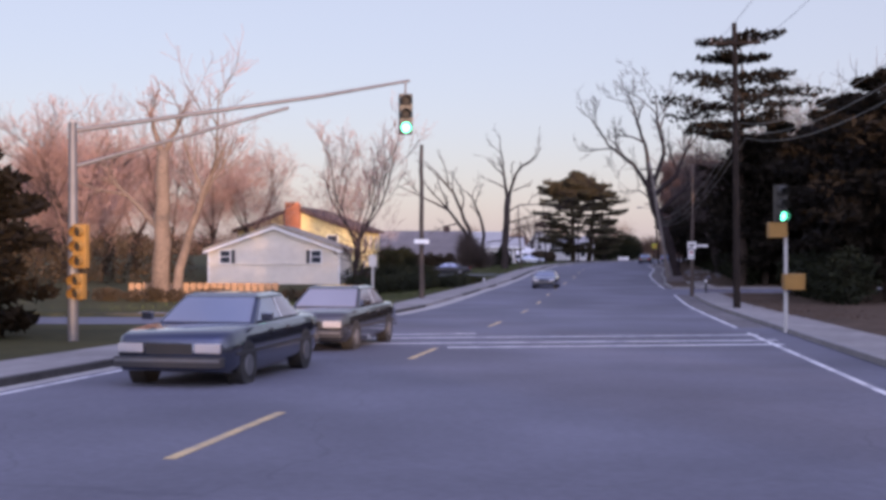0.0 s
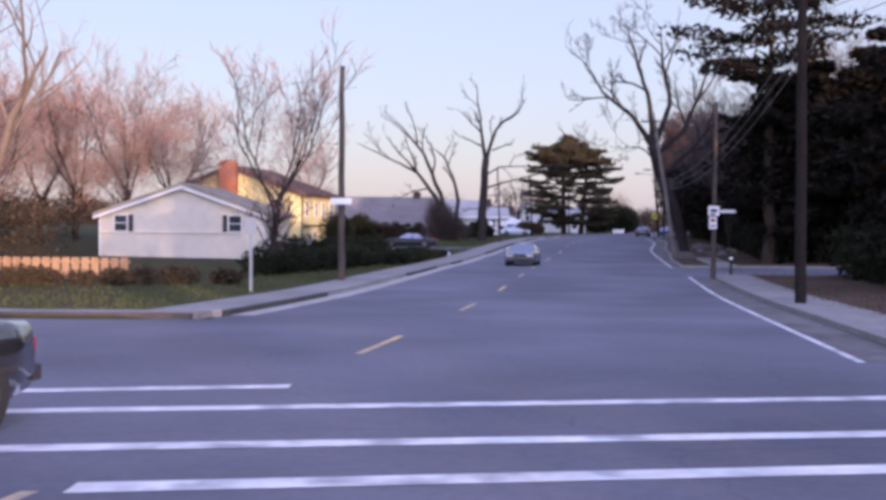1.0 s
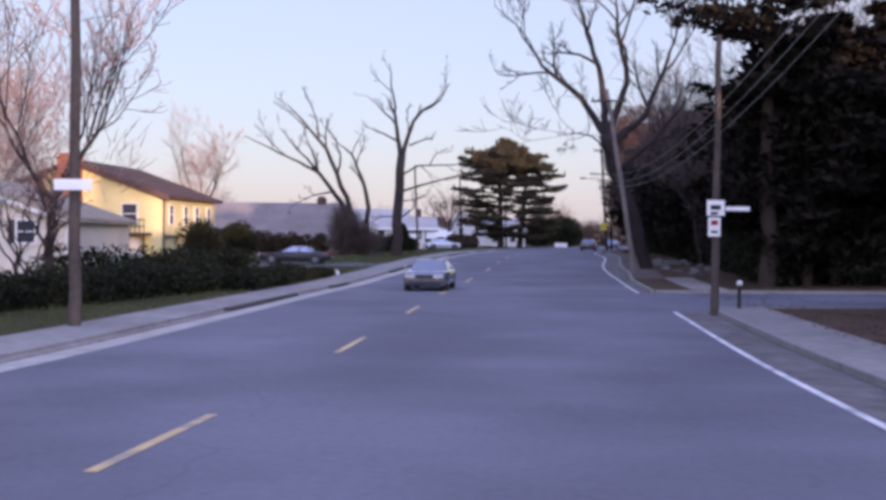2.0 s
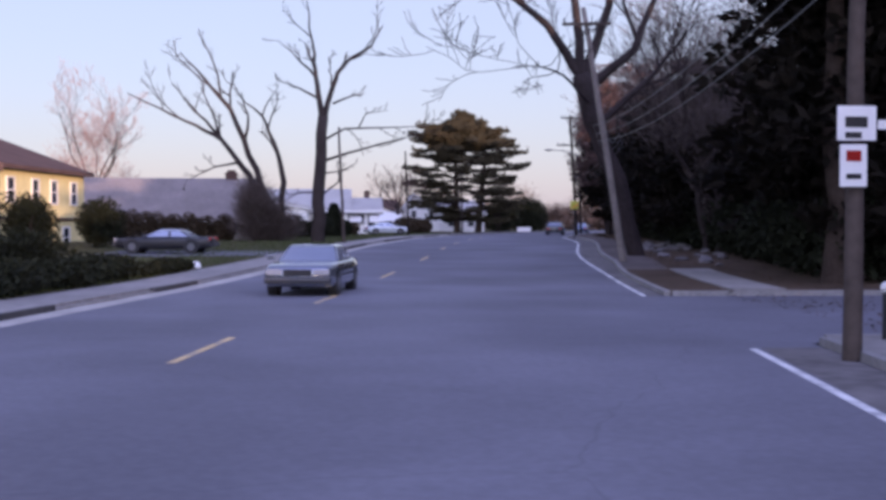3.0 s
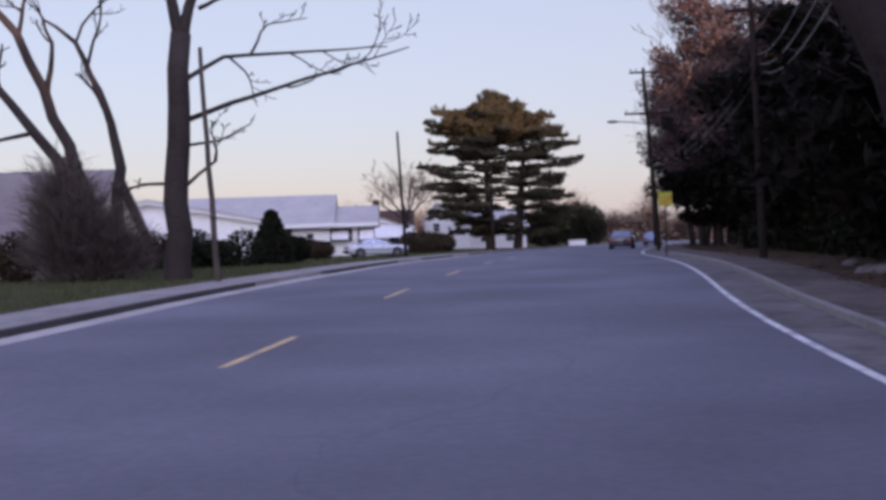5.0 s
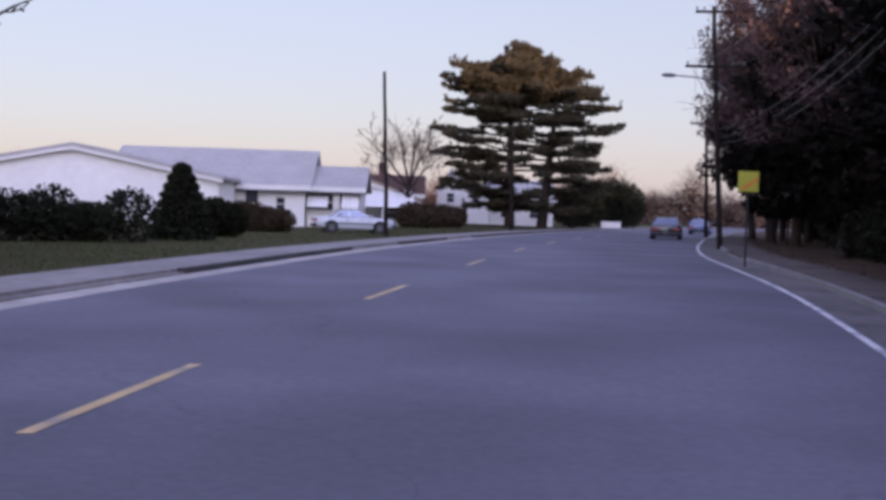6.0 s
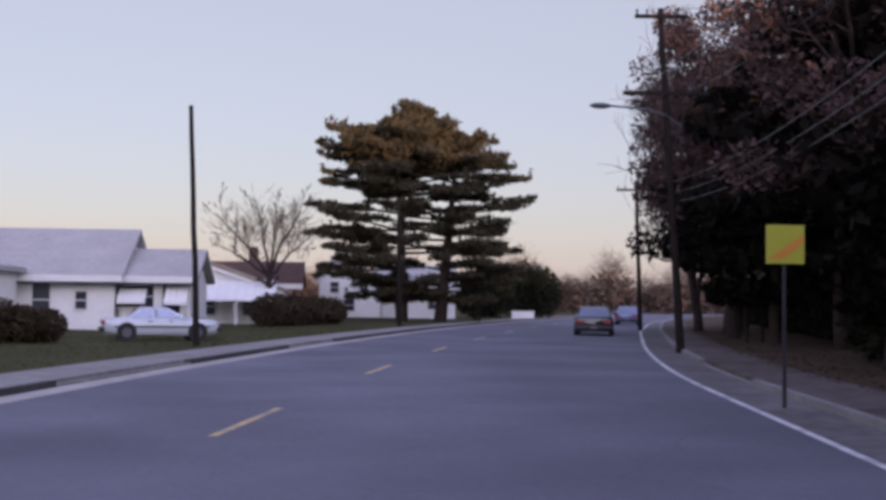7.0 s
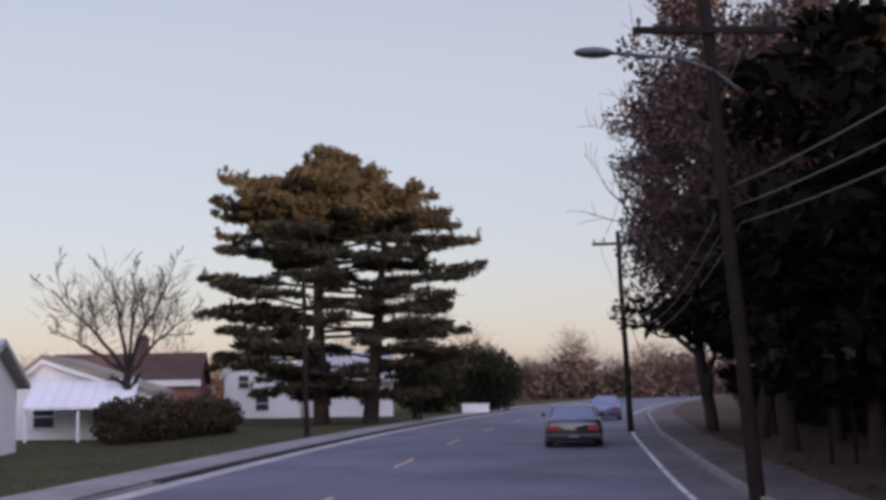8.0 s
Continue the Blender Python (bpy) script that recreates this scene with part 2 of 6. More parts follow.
LAMP_GLASS = material("headlight_glass", (0.36, 0.36, 0.37), 0.1, spread=0.05, grain=2.0, bump=0)
RED_GLASS = material("tail_light_red", (0.3, 0.02, 0.015), 0.2, spread=0.1, grain=2.0, bump=0)
WINDOW_DARK = material("dark_window_glass", (0.04, 0.045, 0.055), 0.06, spread=0.2, grain=1.0, bump=0)
# Pale half-metal base adds brightness for the sky mirrored in the glass.
CAR_GLASS = material("sky_tinted_car_glass", (0.3, 0.33, 0.4), 0.06, 0.5, spread=0.1, grain=1.0, bump=0)
GREEN_LIGHT = glowing("green_signal_light", (0.15, 1.0, 0.45), 3.0)


def paint(name, colour):
    m = material(name, colour, 0.16, 0.0, spread=0.08, grain=2.0, bump=0.0)
    m.node_tree.nodes["Principled BSDF"].inputs["Coat Weight"].default_value = 1.0
    return m


SLATE = paint("slate_blue_paint", (0.055, 0.065, 0.1))
SLATE.node_tree.nodes["Principled BSDF"].inputs["Metallic"].default_value = 0.75
SILVER = paint("silver_paint", (0.24, 0.26, 0.3))
SILVER.node_tree.nodes["Principled BSDF"].inputs["Metallic"].default_value = 0.7
DARK_GREEN = paint("dark_grey_paint", (0.022, 0.023, 0.026))
CHARCOAL = paint("charcoal_paint", (0.03, 0.032, 0.038))
DULL_BLACK = paint("dull_black_paint", (0.012, 0.012, 0.014))
DULL_BLACK.node_tree.nodes["Principled BSDF"].inputs["Coat Weight"].default_value = 0.15
DULL_BLACK.node_tree.nodes["Principled BSDF"].inputs["Roughness"].default_value = 0.45
BLUE = paint("blue_paint", (0.1, 0.15, 0.28))
LIGHT_PAINT = paint("pale_blue_paint", (0.5, 0.54, 0.58))


# ---- mesh helpers ----
def mesh_of(bm, name, *mats):
    me = bpy.data.meshes.new(name)
    bm.to_mesh(me)
    bm.free()
    for m in mats:
        me.materials.append(m)
    return me


def thing(name, at=(0, 0, 0), turn=0.0, label="", category="", group="", kind=""):
    ob = new(name)
    ob.matrix_basis = pose(*at, 0, 0, turn)
    ob.empty_display_size = 0.2
    return tagged(ob, label, category, group, kind)


def part(name, bm, mat, parent, label="", smooth=False):
    ob = new(name, mesh_of(bm, name, mat))
    ob.parent = parent
    if smooth:
        ob.data.polygons.foreach_set("use_smooth", [True] * len(ob.data.polygons))
    return tagged(ob, label)


def raw(name, verts, faces, mat, parent=None, smooth=False):
    me = bpy.data.meshes.new(name)
    me.from_pydata([tuple(v) for v in verts], [], [tuple(f) for f in faces])
    me.materials.append(mat)
    if smooth:
        me.polygons.foreach_set("use_smooth", [True] * len(me.polygons))
    me.update()
    ob = new(name, me)
    if parent:
        ob.parent = parent
    return ob


def box(bm, x0, y0, z0, x1, y1, z1, bevel=0.0):
    made = bmesh.ops.create_cube(bm, size=1.0, matrix=Matrix.Translation(((x0 + x1) / 2, (y0 + y1) / 2, (z0 + z1) / 2)) @ Matrix.Diagonal((abs(x1 - x0), abs(y1 - y0), abs(z1 - z0), 1)))
    if bevel:
        edges = list({e for v in made["verts"] for e in v.link_edges})
        bmesh.ops.bevel(bm, geom=edges, offset=bevel, segments=2, affect="EDGES", profile=0.6)
    return bm


def rod(bm, a, b, r0, r1=None, sides=10):
    a, b = Vector(a), Vector(b)
    m = Matrix.Translation((a + b) / 2) @ (b - a).to_track_quat("Z", "Y").to_matrix().to_4x4()
    bmesh.ops.create_cone(bm, cap_ends=True, segments=sides, radius1=r0, radius2=r0 if r1 is None else r1, depth=(b - a).length, matrix=m)
    return bm


def prism(bm, outline, axis, a, b):
    """Extrudes a closed outline (pairs) along x or y from a to b."""
    put = (lambda p, w: (w, p[0], p[1])) if axis == "x" else (lambda p, w: (p[0], w, p[1]))
    one = [bm.verts.new(put(p, a)) for p in outline]
    two = [bm.verts.new(put(p, b)) for p in outline]
    bm.faces.new(one)
    bm.faces.new(list(reversed(two)))
    n = len(outline)
    for i in range(n):
        bm.faces.new((one[i], two[i], two[(i + 1) % n], one[(i + 1) % n]))
    bmesh.ops.recalc_face_normals(bm, faces=bm.faces)
    return bm


# ---- the lie of the land and the road ----
def smooth_table(pairs, width=17):
    xs, ys = zip(*pairs)
    grid = np.arange(xs[0], xs[-1] + 1.0, 1.0)
    line = np.interp(grid, xs, ys)
    padded = np.concatenate([2 * line[0] - line[width:0:-1], line, 2 * line[-1] - line[-2:-width - 2:-1]])
    soft_line = np.convolve(padded, np.hanning(width) / np.hanning(width).sum(), "same")[width:-width]
    return lambda y: float(np.interp(y, grid, soft_line))


lie = smooth_table([(-140, 0.9), (0, 0.0), (20, -0.35), (40, -0.7), (60, -1.05), (95, -1.15), (125, -0.6), (150, -0.4), (180, -0.4), (230, -0.45), (620, -0.45)])
centre_x = smooth_table([(-140, -26), (0, -4.2), (24, -0.6), (39, 1.7), (51, 3.5), (75, 6.6), (89, 8.4), (100, 10.2), (110, 12.0), (135, 15.8), (147, 18.0), (160, 20.3),
                         (175, 23.4), (190, 27.0), (200, 29.6), (210, 32.4), (230, 38.6), (260, 49.5), (300, 68), (340, 92), (400, 140)])
right_x = smooth_table([(-140, -17), (0, 4.0), (25, 7.4), (50, 10.85), (58, 12.0), (69, 13.65), (75, 14.6), (87, 16.2), (98, 17.75), (110, 19.2), (118, 20.45), (130, 22.95), (140, 24.85), (150, 26.1), (158, 27.2), (166, 28.75), (176, 31.0), (200, 37.0), (230, 45.5),
                        (260, 56.5), (300, 75), (340, 99), (400, 147)])


def left_x(y):
    return centre_x(y) - 4.6


def left_kerb(y):
    return left_x(y) - 0.5


def right_kerb(y):
    return right_x(y) + 1.1 - 0.55 * max(0.0, min(1.0, (y - 82.0) / 5.0, (108.0 - y) / 8.0))


STREET = (37.5, 45.0)  # the side street's mouth on the left bank
LANE = (76.3, 88.3)  # the lane's mouth on the right bank
STATIONS = sorted(set([float(y) for y in range(-120, 361, 3)] + [37.0, 37.5, 45.0, 45.5, 75.6, 75.9, 88.7, 89.0]))


def strip(name, x_left, x_right, y0, y1, lift, mat, parent=None, ground_kind="structure", label="", step=3.0, sides=0.0, across=1):
    """A sheet that follows the land between two lines; sides: depth of its edge faces."""
    ys = [y0] + [y for y in STATIONS if y0 < y < y1] + [y1]
    verts, faces = [], []
    for y in ys:
        a, b, z = x_left(y), x_right(y), lie(y) + lift
        for k in range(across + 1):
            verts.append((a + (b - a) * k / across, y, z))
        if sides:
            verts += [(a, y, z - sides), (b, y, z - sides)]
    w = across + 1 + (2 if sides else 0)
    for i in range(len(ys) - 1):
        p, q = i * w, (i + 1) * w
        for k in range(across):
            faces.append((p + k, p + k + 1, q + k + 1, q + k))
        if sides:
            s = across + 1
            faces.append((p + s, p, q, q + s))
            faces.append((p + across, p + s + 1, q + s + 1, q + across))
    if sides:
        s = across + 1
        faces.append((0, s, s + 1, across))
        e = (len(ys) - 1) * w
        faces.append((e, e + across, e + s + 1, e + s))
    ob = raw(name, verts, faces, mat, parent)
    if ground_kind:
        tagged(ob, label, "", "", ground_kind)
    return ob


def build_ground():
    ys = [-900.0, -400.0, -200.0] + STATIONS + [420.0, 600.0, 1000.0, 3000.0]
    left_steps = [-2500, -700, -250, -110, -60, -35, -22, -14, -8, -5, -3.2, -2.1, -0.2]
    right_steps = [0.2, 1.9, 3.2, 5, 8, 14, 22, 35, 60, 110, 250, 700, 2500]
    verts, faces = [], []
    for y in ys:
        yy = max(-120, min(360, y))
        z = lie(yy)
        street = STREET[0] <= y <= STREET[1]
        for s in left_steps:
            rise = -0.06 if street or s > -2.0 else 0.1 + 0.02 * noise.noise((s, y * 0.3, 1.0)) + min(0.8, max(0.0, -s - 8) * 0.015)
            verts.append((left_kerb(yy) + s, y, z + rise))
        for s in right_steps:
            rise = -0.06 if s < 1.8 or (75.9 <= y <= 88.7 and s < 50) else 0.1 + 0.03 * noise.noise((s, y * 0.3, 5.0)) + min(1.2, max(0.0, s - 6) * 0.03)
            verts.append((right_kerb(yy) + s, y, z + rise))
    w = len(left_steps) + len(right_steps)
    for i in range(len(ys) - 1):
        for k in range(w - 1):
            p = i * w + k
            faces.append((p, p + 1, p + w + 1, p + w))
    ob = raw("ground", verts, faces, GRASS)
    ob.data.materials.append(LITTER)
    cut = len(left_steps)
    for f in ob.data.polygons:
        f.material_index = 1 if (f.index % (w - 1)) >= cut - 1 else 0
    tagged(ob, "winter lawn and leaf-strewn verge along the road", "ground", "", "structure")


def build_road():
    road = strip("road", left_kerb, right_kerb, -120, 360, 0.0, ASPHALT, label="worn grey two-lane asphalt road", across=6)
    tagged(road, category="road")
    side = strip("side_street", lambda y: -260.0, left_kerb, STREET[0] - 0.4, STREET[1] + 0.4, -0.004, ASPHALT, label="grey asphalt side street mouth", across=8)
    tagged(side, category="road")
    for name, x, y0, y1 in (("edge_line", left_x, -120, 26.5), ("edge_line", right_x, -120, 33.5), ("edge_line", right_x, 36.5, 75.2), ("edge_line", right_x, 88.6, 360)):
        tagged(strip(name, lambda y: x(y) - 0.06, lambda y: x(y) + 0.07, y0, y1, 0.005, WHITE_LINE, label="worn white edge line painted on the road"), category="road marking", group="edge lines")
    y = 159.8 - 12.2 * 20
    while y < 350:
        y -= 1.9 if 5 < y < 20 else 0.0
        if not 29 < y + 1.5 < 35 and y + 3.1 < 24.5 or y > 35:
            tagged(strip("lane_dash", lambda v: centre_x(v) - 0.065, lambda v: centre_x(v) + 0.065, y - 0.45, y + 3.2, 0.006, YELLOW_LINE, label="faded yellow centre dash painted on the road"), category="road marking", group="centre dashes")
        y += 14.1 if 5 < y < 20 else 12.2
    tagged(strip("lane_dash", lambda v: centre_x(v) - 0.065, lambda v: centre_x(v) + 0.065, 23.6, 27.0, 0.006, YELLOW_LINE, label="faded yellow centre dash ending at the stop line"), category="road marking", group="centre dashes")

    def cross(name, xa, xb, ya, slope, wide, label):
        verts = []
        for x in np.linspace(xa, xb, 9):
            y = ya + slope * (x - 0.0)
            verts += [(x, y - wide / 2, lie(y - wide / 2) + 0.007), (x, y + wide / 2, lie(y + wide / 2) + 0.007)]
        ob = raw(name, verts, [(2 * i, 2 * i + 2, 2 * i + 3, 2 * i + 1) for i in range(8)], WHITE_LINE)
        tagged(ob, label, "road marking", "crossing lines", "structure")

    cross("stop_line", -4.9, 0.9, 32.9, 0.2, 0.36, "white stop line for oncoming traffic")
    cross("crossing_line", -5.1, 8.6, 31.1, 0.16, 0.34, "white crosswalk line across the road")
    cross("crossing_line", -5.2, 8.4, 28.8, 0.14, 0.34, "white crosswalk line across the road")
    cross("stop_line", 0.1, 8.1, 27.1, 0.15, 0.36, "white stop line short of the crosswalk")

    lane = strip("side_street", right_kerb, lambda y: 56.0, LANE[0] - 0.25, LANE[1] + 0.25, -0.004, ASPHALT, label="grey asphalt lane leading off under the trees", across=8)
    tagged(lane, category="road")
    for a, b in ((36.5, 75.3), (88.5, 360)):
        tagged(strip("road_shoulder", lambda y: right_x(y) + 0.14 + 0.1 * noise.noise((y * 0.4, 0.0, 3.0)), right_kerb, a, b, 0.004, SAND, label="sandy leaf-strewn gutter between the edge line and the kerb"), category="road shoulder")
    for a, b in ((-120, 36.5), (46.8, 360)):
        tagged(strip("pavement", lambda y: left_kerb(y) - 1.9, lambda y: left_kerb(y) - 0.165, a, b, 0.125, CONCRETE, label="pale concrete sidewalk beside the kerb", sides=0.2), category="pavement")
        tagged(strip("gutter", left_kerb, lambda y: left_x(y) + (0.1 if y > 40 else -0.2), a, b, 0.004, GUTTER, label="pale worn gutter between kerb and asphalt"), category="gutter")
    # raised kerb between the driveways, dropped and pale where they cross
    turns = (-120, 36.5, 46.8, 57.0, 74.0, 84.0, 91.0, 95.0, 107.0, 131.0, 140.0, 155.0, 163.0, 173.0, 180.0, 360.0)
    for k, (a, b) in enumerate(zip(turns[:-1], turns[1:])):
        if k == 1:
            continue
        raised = k % 2 == 0
        tagged(strip("kerb", lambda y: left_kerb(y) - 0.16, left_kerb, a, b, 0.13 if raised else 0.05, DARK_KERB if raised else CONCRETE, label="dark kerb along the road" if raised else "dropped concrete kerb before a driveway", sides=0.3), category="kerb")
    tagged(strip("driveway", lambda y: -9.0, lambda y: left_kerb(y) - 1.9, 112.6, 118.0, 0.135, ASPHALT, label="asphalt driveway across the lawn", across=4, sides=0.2), category="driveway")
    for name, ya, yb, lift, mat, text in (("kerb", 45.4, 45.56, 0.13, DARK_KERB, "dark kerb along the side street"), ("pavement", 45.565, 46.79, 0.125, CONCRETE, "pale concrete sidewalk along the side street")):
        tagged(strip(name, lambda y: -120.0, lambda y: left_kerb(y) - 0.4, ya, yb, lift, mat, label=text, across=8, sides=0.25), category=name)
    for a, b, lift, text in ((-120, 75.6, 0.13, "grey granite kerb along the road"), (88.7, 156.0, 0.13, "grey granite kerb along the road"), (156.0, 164.4, 0.03, "dropped grey kerb before a path"), (164.4, 360, 0.14, "grey granite kerb along the road")):
        tagged(strip("kerb", right_kerb, lambda y: right_kerb(y) + 0.16, a, b, lift, KERB, label=text, sides=0.3), category="kerb")
    for a, b, mat, text in ((-120, 75.9, CONCRETE, "leaf-strewn concrete sidewalk beside the kerb"), (88.9, 101.0, LITTER, "leaf-strewn grass strip behind the kerb"), (101.0, 360, DIRT, "trodden dirt path strewn with leaves beside the kerb")):
        tagged(strip("pavement", lambda y: right_kerb(y) + 0.165, lambda y: right_kerb(y) + 1.8, a, b, 0.125, mat, label=text, sides=0.2), category="pavement")
    tagged(strip("pavement", lambda y: right_kerb(y) + 1.81, lambda y: right_kerb(y) + 3.3, 88.9, 101.0, 0.16, CONCRETE, label="leaf-strewn path behind the grass strip", sides=0.25), category="pavement")
    # kerbs and banks of the lane on the right
    for ya, yb in ((75.92, 76.08), (88.54, 88.7)):
        tagged(strip("kerb", lambda y: right_kerb(y) + 0.2, lambda y: 56.0, ya, yb, 0.13, KERB, label="grey granite kerb along the lane", across=8, sides=0.3), category="kerb")


# ---- trees ----
def tubes(lines, sides=6):
    """Tapered tubes along polylines of (point, radius)."""
    verts, faces = [], []
    for line in lines:
        start = len(verts)
        run = line[-1][0] - line[0][0]
        ref = Vector((0, 1, 0)) if abs(run.y) < 0.6 * run.length else Vector((1, 0, 0))
        n = sides if line[0][1] > 0.05 else 4 if line[0][1] > 0.02 else 3
        for i, (p, r) in enumerate(line):
            q = line[min(i + 1, len(line) - 1)][0] - line[max(i - 1, 0)][0]
            if q.length < 1e-6:
                q = Vector((0, 0, 1))
            q = q.normalized()
            u = (ref - q * ref.dot(q)).normalized()
            w = q.cross(u)
            for k in range(n):
                a = 2 * math.pi * k / n
                verts.append(p + (u * math.cos(a) + w * math.sin(a)) * r)
        for i in range(len(line) - 1):
            for k in range(n):
                a, b = start + i * n + k, start + i * n + (k + 1) % n
                faces.append((a, b, b + n, a + n))
        faces.append(tuple(start + (len(line) - 1) * n + k for k in range(n)))
    return verts, faces


def limb(rng, start, way, length, r0, r1, wobble=0.12, steps=6, lift=0.0):
    p, d, line = Vector(start), Vector(way).normalized(), []
    for i in range(steps + 1):
        line.append((p.copy(), r0 + (r1 - r0) * i / steps))
        d = (d + Vector((rng.gauss(0, wobble), rng.gauss(0, wobble), rng.gauss(0, wobble) + lift))).normalized()
        p = p + d * (length / steps)
    return line


def ramify(rng, line, depth, out, twigs, spread=0.75, ratio=0.55, count=4, lift=0.06):
    """Side branches along the outer part of a limb, and theirs."""
    total = sum((line[i + 1][0] - line[i][0]).length for i in range(len(line) - 1))
    for c in range(count):
        u = 0.35 + 0.65 * (c + rng.random()) / count
        i = min(int(u * (len(line) - 1)), len(line) - 2)
        f = u * (len(line) - 1) - i
        p = line[i][0].lerp(line[i + 1][0], f)
        r = (line[i][1] * (1 - f) + line[i + 1][1] * f) * 0.62
        d = (line[i + 1][0] - line[i][0]).normalized()
        side = Vector((rng.gauss(0, 1), rng.gauss(0, 1), rng.gauss(0.25, 0.7)))
        side = (side - d * side.dot(d)).normalized()
        new_line = limb(rng, p, d + side * spread, total * ratio * rng.uniform(0.6, 1.2), max(r, 0.014), 0.011 if depth <= 1 else max(0.012, r * 0.4), 0.15, 5, lift)
        (twigs if depth <= 1 else out).append(new_line)
        if depth > 1:
            ramify(rng, new_line, depth - 1, out, twigs, spread, ratio, count, lift)


def bare_tree(at, limbs, seed, label, depth=3, count=4, twig_mat=TWIG, bark=BARK, spread=0.75, ratio=0.5, name="bare_tree"):
    """A leafless tree from its main limbs: tuples (points, radius at the foot, radius at the tip), relative to its foot."""
    rng = random.Random(seed)
    tree = thing(name, at, 0, label, "tree")
    heavy, twigs = [], []
    for points, r0, r1 in limbs:
        pts = [Vector(p) for p in points]
        line = []
        for i in range(len(pts) - 1):
            for k in range(4):
                u = (i + k / 4) / (len(pts) - 1)
                p = pts[i].lerp(pts[i + 1], k / 4) + Vector((rng.gauss(0, 0.05), rng.gauss(0, 0.05), 0)) * (1 if i + k else 0)
                line.append((p, r0 + (r1 - r0) * u))
        line.append((pts[-1], r1))
        heavy.append(line)
        if r0 < 0.34 or len(limbs) == 1:
            ramify(rng, line, depth, heavy, twigs, spread, ratio, count)
    v, f = tubes(heavy, 9)
    raw("trunk", v, f, bark, tree, True)
    v, f = tubes([[line[0], line[2], line[3], line[5]] for line in twigs])
    raw("crown", v, f, twig_mat, tree)
    return tree


def twig_cloud(rng, centre, rx, ry, rz, n, length, width):
    """Fine twigs as slim blades that point up and outwards, thinning towards the rim."""
    verts, faces = [], []
    for _ in range(n):
        while True:
            p = Vector((rng.gauss(0, 0.5), rng.gauss(0, 0.5), rng.gauss(0, 0.5)))
            if p.length < 1.5:
                break
        c = Vector(centre) + Vector((p.x * rx, p.y * ry, p.z * rz))
        d = Vector((p.x * 0.8 + rng.gauss(0, 0.35), p.y * 0.8 + rng.gauss(0, 0.35), 0.6 + rng.gauss(0, 0.35))).normalized()
        e = d.cross(Vector((rng.gauss(0, 1), rng.gauss(0, 1), rng.gauss(0, 1)))).normalized() * width
        h = d * length * rng.uniform(0.5, 1.3)
        a = len(verts)
        verts += [c - e, c + e, c + h + e * 0.3, c + h - e * 0.3]
        faces.append((a, a + 1, a + 2, a + 3))
    return verts, faces


def add_haze(tree, rng, height, n, mat, wide=0.24, low=0.38, high=0.86):
    """The finest twigs of a bare crown."""
    pieces = []
    for q in range(14):
        a, r = rng.uniform(0, 6.28), height * wide * math.sqrt(rng.random())
        pieces.append(twig_cloud(rng, (math.cos(a) * r, math.sin(a) * r, height * rng.uniform(low, high)), height * 0.16, height * 0.16, height * 0.14, n // 14, 0.8, 0.018))
    v, f = gather(pieces)
    tagged(raw("twig_haze", v, f, mat, tree), kind="stuff")


def random_tree(at, height, seed, label, twig_mat=LIT_TWIG, stems=1, depth=3, count=4, thick=0.02, spread=0.75, haze=0):
    rng = random.Random(seed)
    limbs = []
    for s in range(stems):
        lean = Vector((rng.uniform(-0.16, 0.16), rng.uniform(-0.16, 0.16), 1))
        foot = Vector((rng.uniform(-0.25, 0.25), rng.uniform(-0.25, 0.25), -0.2)) if stems > 1 else Vector((0, 0, -0.2))
        top = foot + lean * height * rng.uniform(0.85, 1.0)
        fork = foot.lerp(top, rng.uniform(0.25, 0.4)) + Vector((rng.gauss(0, 0.1), rng.gauss(0, 0.1), 0))
        r = height * thick / (1.0 if stems == 1 else 1.4)
        limbs.append(([foot, fork], r * 1.25, r))
        for b in range(3):
            a = rng.uniform(0, 6.28)
            tip = fork + Vector((math.cos(a) * height * 0.24, math.sin(a) * height * 0.24, (top.z - fork.z) * rng.uniform(0.75, 1.0)))
            mid = fork.lerp(tip, 0.5) + Vector((math.cos(a), math.sin(a), 0)) * height * 0.04
            limbs.append(([fork, mid, tip], min(0.3, r * 0.75), 0.02))
    tree = bare_tree(at, limbs, seed, label, depth, count, twig_mat, BARK, spread)
    if haze:
        add_haze(tree, rng, height, haze, twig_mat)
    return tree


def clump(rng, centre, rx, ry, rz, n, size, long=1.8):
    """Small leaf blades scattered in a flattened cloud."""
    verts, faces = [], []
    for _ in range(n):
        while True:
            p = Vector((rng.uniform(-1, 1), rng.uniform(-1, 1), rng.uniform(-1, 1)))
            if 0.15 < p.length < 1:
                break
        c = Vector(centre) + Vector((p.x * rx, p.y * ry, p.z * rz))
        d = Vector((p.x + rng.gauss(0, 0.6), p.y + rng.gauss(0, 0.6), p.z * 0.6 + rng.gauss(0.15, 0.45))).normalized()
        e = d.cross(Vector((rng.gauss(0, 1), rng.gauss(0, 1), rng.gauss(0, 1)))).normalized()
        s = size * rng.uniform(0.6, 1.4)
        a = len(verts)
        verts += [c - d * s * long - e * s * 0.3, c - e * s * 0.75 + d * s * 0.2, c + d * s * long, c + e * s * 0.75]
        faces.append((a, a + 1, a + 2, a + 3))
    return verts, faces


def gather(pieces):
    verts, faces = [], []
    for v, f in pieces:
        a = len(verts)
        verts += v
        faces += [tuple(i + a for i in q) for q in f]
    return verts, faces


